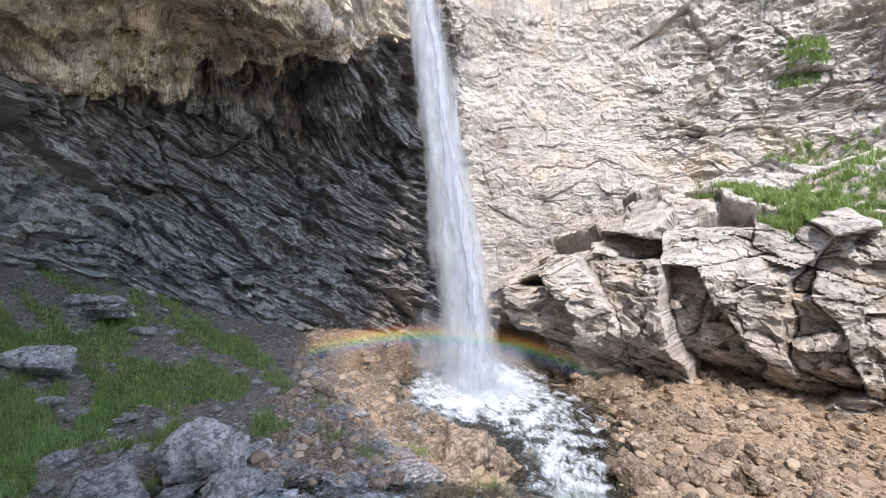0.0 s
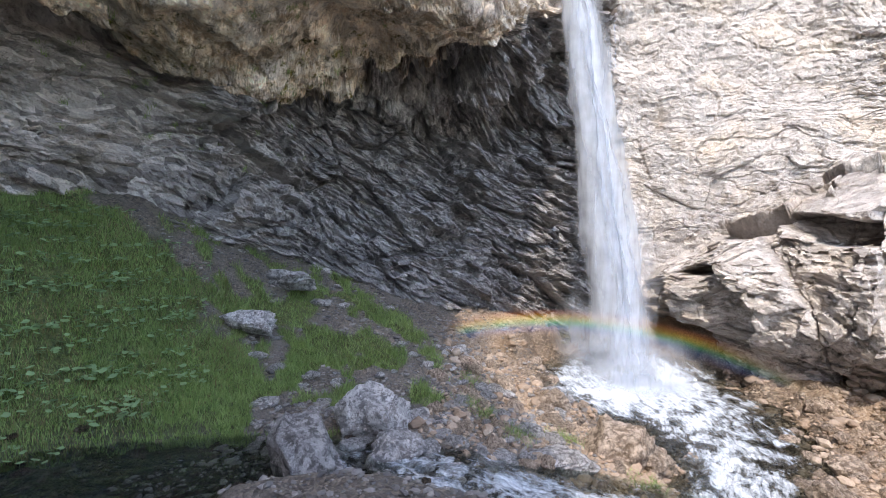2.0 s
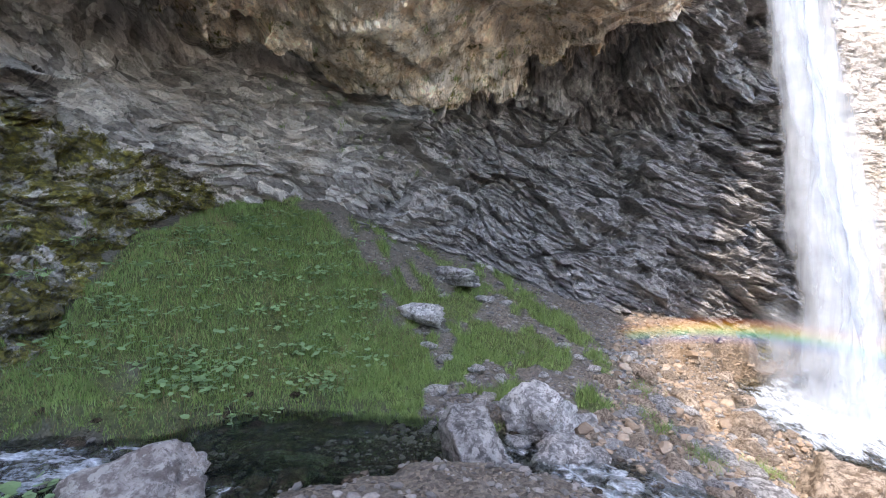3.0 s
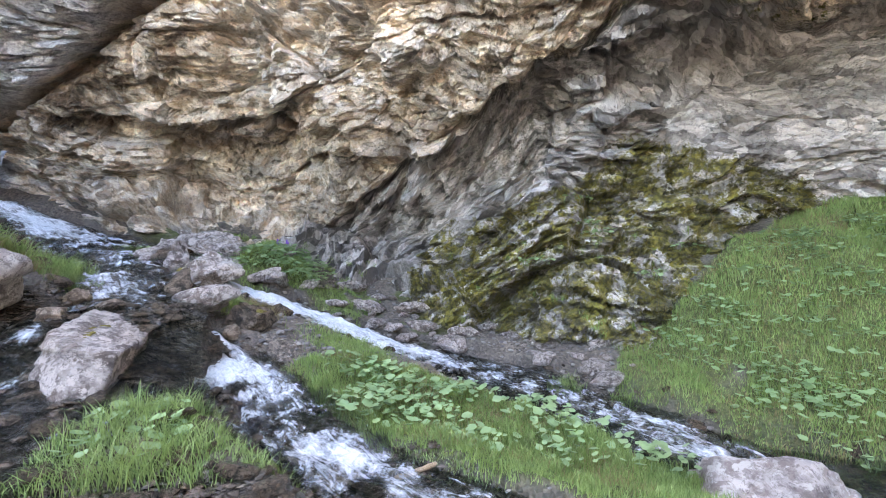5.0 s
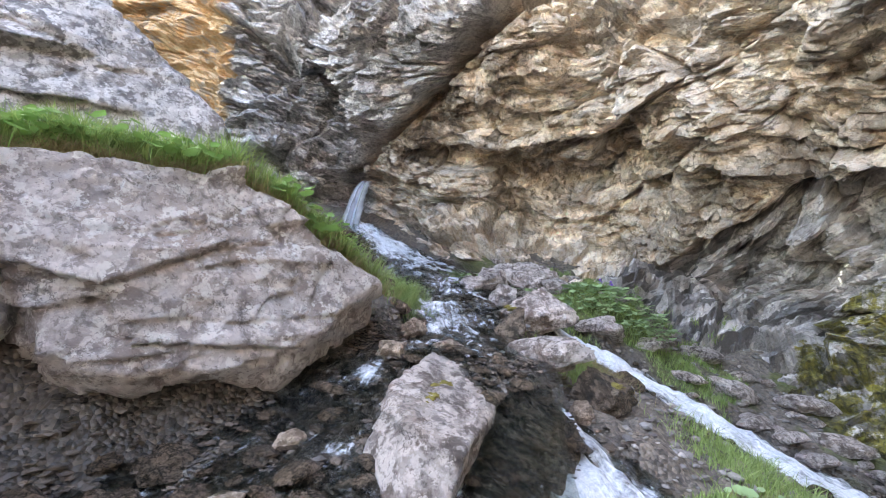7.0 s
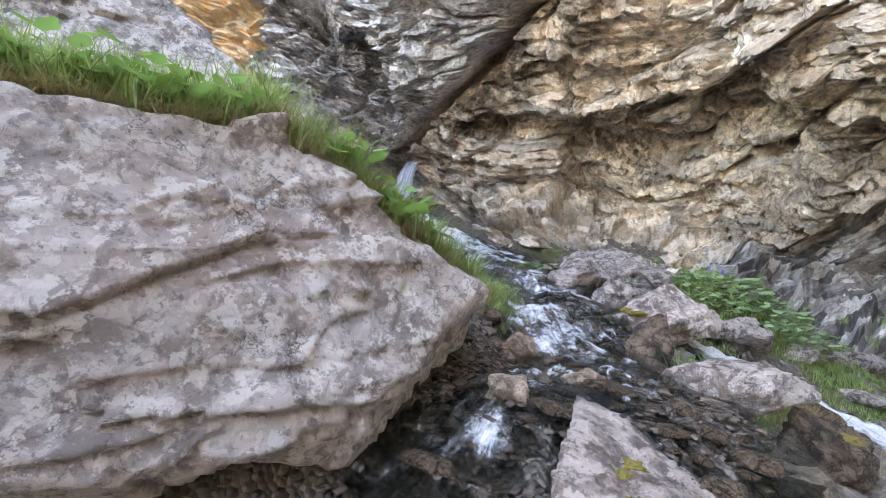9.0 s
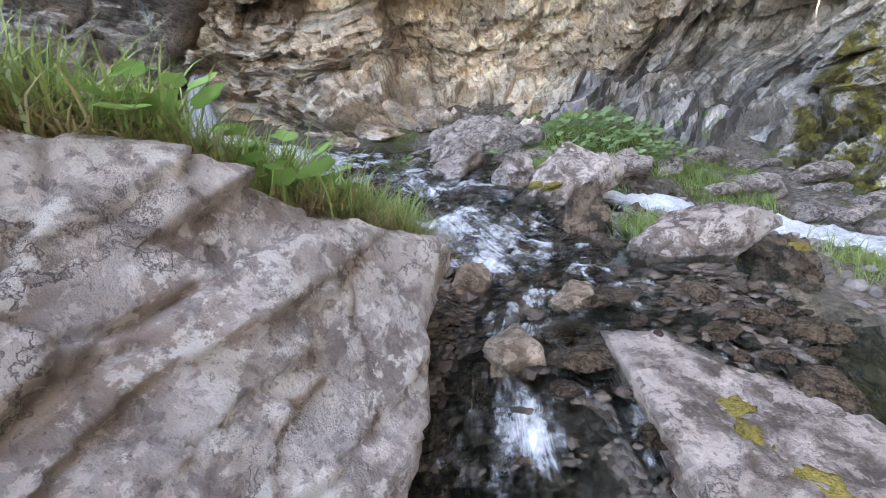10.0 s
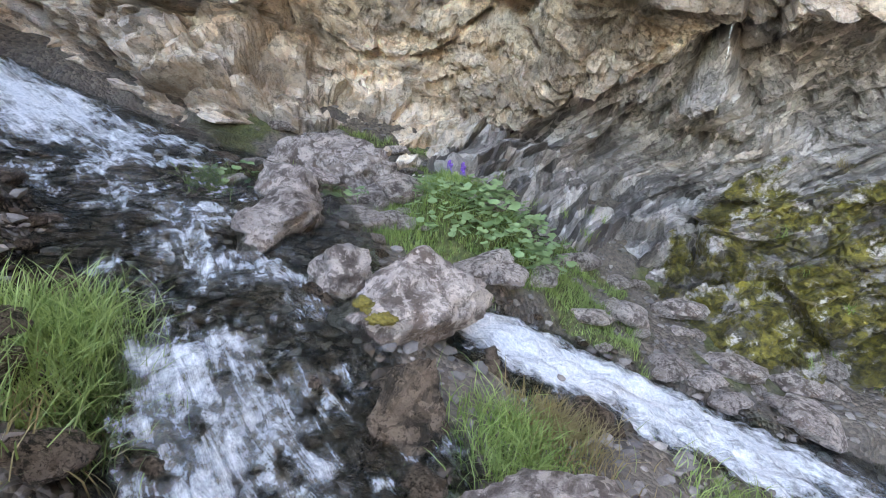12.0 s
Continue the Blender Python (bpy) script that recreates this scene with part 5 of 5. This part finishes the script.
# ---- small things ----
def tufts_on(ob, count, box, down, seed, height, width, material, label, droop, least=-0.2, name="grass"):
    """Tufts rooted on a rock face, found by looking at it along a direction."""
    rng = np.random.default_rng(seed)
    xs = []
    way = Vector(down).normalized()
    for k in range(count):
        start = Vector([rng.uniform(a, b) for a, b in box])
        hit, place, normal, _ = ob.ray_cast(start, way)
        if hit and abs(normal.z) > least:
            xs.append(place)
    if not xs:
        return []
    p = np.array([q[:] for q in xs])
    more = np.repeat(np.arange(len(p)), 34)
    jit = rng.normal(0, 0.035, (len(more), 3))
    q = p[more] + jit
    v, f = blades(q[:, 0], q[:, 1], q[:, 2] - 0.02, np.full(len(q), height), width, seed + 1, droop)
    tagged(new(name, mesh_from(name, v, f, material, True)), label, "grass", kind="stuff")
    return xs


def moss_pad(ob, places, size, seed, label):
    """A lumpy cushion of moss."""
    n = Nodes("moss_cushion")
    tone = n.mix(n.ramp(n.noise(60, 5, 0.7), 0.35, 0.65), (0.09, 0.075, 0.012), (0.26, 0.21, 0.045))
    mat = n.finish(tone, 0.95, n.bump(n.noise(120, 4), 0.9, 0.02))
    for k, (x, y) in enumerate(places):
        hit, place, normal, _ = ob.ray_cast(ob.matrix_world.inverted() @ Vector((x, y, 5)), ob.matrix_world.inverted().to_3x3() @ Vector((0, 0, -1)))
        if not hit:
            continue
        w = ob.matrix_world @ place
        v, f = ICO[4]
        r = 1 + 0.35 * fbm(v + k * 5.1, 0.5, 4, 0.6, seed + k)
        p = v * r[:, None] * np.array([size, size * 0.7, size * 0.3])
        pad = new("moss_cushion", mesh_from("moss_cushion", p, f, mat))
        pad.matrix_world = pose(w.x, w.y, w.z - 0.02, 0, 0, 40 * k + 20)
        tagged(pad, label, "moss", "moss cushions")


def dead_branch():
    n = Nodes("dead_wood")
    mat = n.finish(n.mix(n.ramp(n.noise(30, 5, 0.7, n.stretched((1, 6, 6))), 0.35, 0.65), (0.10, 0.065, 0.04), (0.42, 0.31, 0.20)), 0.85, n.bump(n.noise(60, 4), 0.6, 0.01))
    t = np.linspace(0, 1, 24)
    ax, ay, bx, by = -3.75, -1.75, -4.35, -1.05
    x, y = ax + (bx - ax) * t, ay + (by - ay) * t + 0.03 * np.sin(t * 9)
    z0 = ground_height(np.array([ax, bx]), np.array([ay, by]), False)
    z = z0[0] + (z0[1] - z0[0]) * t + 0.09 + 0.03 * np.sin(t * 5)
    rings = []
    for k in range(24):
        r = 0.028 * (1 - 0.45 * abs(t[k] - 0.7)) * (1 + 0.15 * math.sin(k * 2.1))
        for i in range(8):
            a = i * math.pi / 4
            rings.append((x[k] + r * math.cos(a) * 0.75, y[k] + r * math.cos(a) * 0.65, z[k] + r * math.sin(a)))
    faces = [(k * 8 + i, k * 8 + (i + 1) % 8, k * 8 + 8 + (i + 1) % 8, k * 8 + 8 + i) for k in range(23) for i in range(8)]
    tagged(new("dead_branch", mesh_from("dead_branch", np.array(rings), np.array(faces), mat)), "dead barkless branch lying among green leaves", "branch")


def purple_flower(x, y, z, seed):
    n = Nodes("violet_petal")
    petal = n.finish(n.mix(n.island(), (0.10, 0.04, 0.30), (0.22, 0.10, 0.50)), 0.6)
    stem = LEAF
    thing = tagged(new("flower_spike"), "tall violet flower spike at the cliff foot", "flower", "violet flower spikes")
    thing.matrix_basis = pose(x, y, z)
    v = np.array([(0.006 * math.cos(a), 0.006 * math.sin(a), h) for h in (0.0, 0.45) for a in (0, 2.1, 4.2)])
    child("stem", mesh_from("stem", v, np.array([(0, 1, 4), (0, 4, 3), (1, 2, 5), (1, 5, 4), (2, 0, 3), (2, 3, 5)]), stem), thing)
    rng = random.Random(seed)
    me = mesh_from("blossom", ICO[2][0] * np.array([0.024, 0.018, 0.03]) * (1 + 0.3 * np.sin(ICO[2][0] * 5)), ICO[2][1], petal)
    for k in range(9):
        a = k * 2.4
        b = child("blossom", me, thing)
        b.matrix_basis = pose(0.022 * math.cos(a), 0.022 * math.sin(a), 0.24 + 0.024 * k, rng.uniform(-20, 20), 0, math.degrees(a))


def splash():
    """Spray that drifts round the foot of the fall: crossing veils, thin at their edges."""
    thing = tagged(new("spray"), "fine white spray drifting round the foot of the fall", "spray")
    for k, (x, y, z, w, h, turn) in enumerate([(0.9, 12.6, -1.9, 1.5, 1.1, 0), (0.3, 12.9, -1.6, 1.4, 1.6, 25), (1.5, 12.7, -1.9, 1.4, 0.9, -20), (0.9, 12.2, -2.2, 1.9, 0.6, 8), (-0.5, 13.4, -1.3, 0.7, 1.3, 15), (0.8, 13.0, 0.2, 1.0, 2.6, 0)]):
        s, t = np.meshgrid(np.linspace(-1, 1, 31), np.linspace(-1, 1, 31))
        ca, sa = math.cos(radians(turn)), math.sin(radians(turn))
        bow = 0.3 * (1 - s * s)
        p = np.stack([(x + w * s * ca + bow * sa).ravel(), (y + w * s * sa - bow * ca).ravel(), (z + h * t).ravel()], 1)
        p[:, 1] += 0.15 * fbm(p, 0.7, 3, 0.5, 900 + k)
        dense = np.clip(1 - s * s - t * t, 0, 1) * 0.9
        child("veil", mesh_from("veil", p, grid_faces(31, 31), MIST, True, [("dense", dense.ravel())]), thing)


def rainbow():
    """The rainbow painted as a glowing band, 42 degrees round the point opposite the sun, where the drops hang."""
    n = Nodes("rainbow_glow")
    at = n.value("band")
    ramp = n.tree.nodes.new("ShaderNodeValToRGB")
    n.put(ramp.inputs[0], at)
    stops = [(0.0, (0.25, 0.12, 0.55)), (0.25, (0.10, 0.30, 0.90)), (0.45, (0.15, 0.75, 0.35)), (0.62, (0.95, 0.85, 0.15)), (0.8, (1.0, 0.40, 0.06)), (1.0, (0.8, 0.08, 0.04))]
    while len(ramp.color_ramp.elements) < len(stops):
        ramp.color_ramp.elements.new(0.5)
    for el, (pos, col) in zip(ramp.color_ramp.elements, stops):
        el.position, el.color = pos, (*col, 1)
    # the band's painted colours glow by themselves, without sunlight
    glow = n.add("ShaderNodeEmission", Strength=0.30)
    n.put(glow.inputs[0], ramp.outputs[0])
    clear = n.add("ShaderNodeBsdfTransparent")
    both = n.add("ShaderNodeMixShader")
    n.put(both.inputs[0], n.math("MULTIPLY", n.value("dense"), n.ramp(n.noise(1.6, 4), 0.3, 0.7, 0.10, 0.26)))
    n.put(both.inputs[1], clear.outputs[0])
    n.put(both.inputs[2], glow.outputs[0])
    n.put(n.out.inputs[0], both.outputs[0])
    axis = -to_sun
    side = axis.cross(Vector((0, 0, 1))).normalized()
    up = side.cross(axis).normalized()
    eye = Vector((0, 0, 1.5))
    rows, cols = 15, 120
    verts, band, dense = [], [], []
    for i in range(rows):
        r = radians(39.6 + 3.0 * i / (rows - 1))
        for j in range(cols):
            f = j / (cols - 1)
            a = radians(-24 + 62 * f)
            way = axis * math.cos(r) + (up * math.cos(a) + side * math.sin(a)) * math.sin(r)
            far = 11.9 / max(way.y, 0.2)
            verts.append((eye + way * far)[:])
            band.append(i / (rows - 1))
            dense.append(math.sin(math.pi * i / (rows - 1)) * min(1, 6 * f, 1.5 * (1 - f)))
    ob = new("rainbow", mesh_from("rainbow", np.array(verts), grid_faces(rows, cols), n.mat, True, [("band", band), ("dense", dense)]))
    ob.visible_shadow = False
    tagged(ob, "faint rainbow painted as a glowing band in the spray of the fall", "rainbow")


LEFT_CLIFF, RIGHT_LEDGE, SPRING_CLIFF = bpy.data.objects["cliff_left"], bpy.data.objects["rock_outcrop"], bpy.data.objects["cliff_spring"]
bpy.context.view_layer.update()
tufts_on(LEFT_CLIFF, 60, ((-6, -6), (-2.5, 3.2), (0.0, 3.4)), (-1, 0, -0.25), 921, 0.2, 0.006, DRY_GRASS, "pale hanging grass on the mossy rock wall", 1.6)
tufts_on(LEFT_CLIFF, 90, ((-6, -6), (-2.5, 4.0), (-0.5, 2.6)), (-1, 0, -0.25), 922, 0.12, 0.008, GRASS, "small green tufts on the mossy rock wall", 1.0)
tufts_on(LEFT_CLIFF, 60, ((-4, -4), (5.0, 10.0), (2.6, 6.4)), (-1, 0.1, 0.1), 923, 0.14, 0.008, GRASS, "tufts of grass under the overhang", 1.0)
tufts_on(SPRING_CLIFF, 50, ((-7, -7), (-9.5, -4.4), (0.9, 2.6)), (-1, 0, -0.3), 924, 0.14, 0.008, GRASS, "tufts of grass on the layered rock", 1.0)
for k, (region, count) in enumerate([(((8.6, 10.6), (11.0, 15.2), (9, 9)), 600), (((10.0, 14.0), (9.0, 14.0), (9, 9)), 450)]):
    tufts_on(RIGHT_LEDGE, count, region, (0, 0, -1), 930 + k, 0.3, 0.02, GRASS, "sunlit grass on the outcrop's ledges", 0.8, 0.45)
moss_pad(bpy.data.objects["rock_slab"], [(-4.05, -4.85), (-3.9, -4.72), (-4.2, -4.9)], 0.09, 940, "yellow moss cushion on the slanting slab")
for name, spots in (("rock.001", [(-6.75, -6.2), (-6.6, -6.05)]), ("rock.007", [(-6.1, -4.4), (-6.25, -4.5)])):
    moss_pad(bpy.data.objects[name], spots, 0.1, 950, "yellow moss cushion on a wet rock")
for y, z in ((0.35, 1.9), (0.65, 1.7), (0.2, 2.4), (1.5, 0.9), (-0.6, 1.2), (2.2, 1.4)):
    hit, place, _, _ = LEFT_CLIFF.ray_cast(Vector((-6, y, z)), Vector((-1, 0, 0)))
    if hit:
        PUT(place.x + 0.1, place.y, WALL_PLANT, place.z - 0.15)
dead_branch()
purple_flower(-10.2, -6.6, float(ground_height(np.array([-10.2]), np.array([-6.6]), False)[0]), 960)
purple_flower(-10.35, -6.45, float(ground_height(np.array([-10.35]), np.array([-6.45]), False)[0]), 961)
tufts_on(bpy.data.objects["cliff_right"], 120, ((11.0, 14.5), (6, 6), (5.5, 7.5)), (0.1, 1, -0.2), 941, 0.3, 0.02, GRASS, "grass clinging to ledges of the sunlit cliff", 0.8)

tufts_on(bpy.data.objects["cliff_right"], 110, ((12.0, 13.2), (6, 6), (9.8, 11.4)), (0.08, 1, -0.2), 942, 0.35, 0.02, GRASS, "grass clinging high on the sunlit cliff", 0.8)


def tussock(x, y, radius, count, height, material, label, seed):
    rng = np.random.default_rng(seed)
    px, py = x + rng.normal(0, radius / 2, count), y + rng.normal(0, radius / 2, count)
    v, f = blades(px, py, ground_height(px, py) - 0.02, np.full(count, height), 0.007, seed, 0.9)
    tagged(new("grass_tussock", mesh_from("grass_tussock", v, f, material, True)), label, "grass", kind="stuff")


tussock(-1.45, -3.45, 0.28, 500, 0.55, GRASS, "tall tussock of seeding grass on the wet gravel", 971)
tussock(-1.4, -3.4, 0.25, 160, 0.65, DRY_GRASS, "dry seeding stalks rising from a tussock", 972)
tussock(-5.5, -7.05, 0.34, 1200, 0.36, GRASS, "green tussock between boulder and brook", 973)
tussock(-5.75, -7.4, 0.3, 1000, 0.38, GRASS, "green tussock leaning over the brook", 992)
tussock(-5.4, -6.9, 0.3, 250, 0.26, DRY_GRASS, "yellowed tussock between boulder and brook", 974)
tussock(-6.4, -5.15, 0.34, 1300, 0.24, GRASS, "green tussock between two wet rocks", 975)
tussock(-6.8, -4.9, 0.34, 900, 0.22, DRY_GRASS, "withered tussock between two wet rocks", 976)
tussock(-2.3, -3.6, 0.12, 120, 0.16, GRASS, "small tuft in the shallow water", 977)
tussock(-6.9, -3.6, 0.5, 1100, 0.22, GRASS, "grass tussock on the brook's bank", 990)
tussock(-6.5, -3.1, 0.6, 1100, 0.2, GRASS, "grass tussock on the brook's bank", 991)
tussock(-7.9, -0.2, 0.25, 400, 0.22, GRASS, "tuft at the mossy wall's foot", 978)
tussock(-8.2, -8.6, 0.3, 600, 0.25, GRASS, "tuft on the rocks above the brook", 979)
for k, (x, y) in enumerate([(-2.3, 8.3), (-1.9, 8.0), (-0.5, 8.2), (0.75, 7.4), (-1.2, 7.4), (-2.6, 9.6), (0.2, 8.9)]):
    tussock(x, y, 0.28, 260, 0.2, GRASS, "yellow-green tuft on the sunlit stones", 980 + k)
splash()
rainbow()
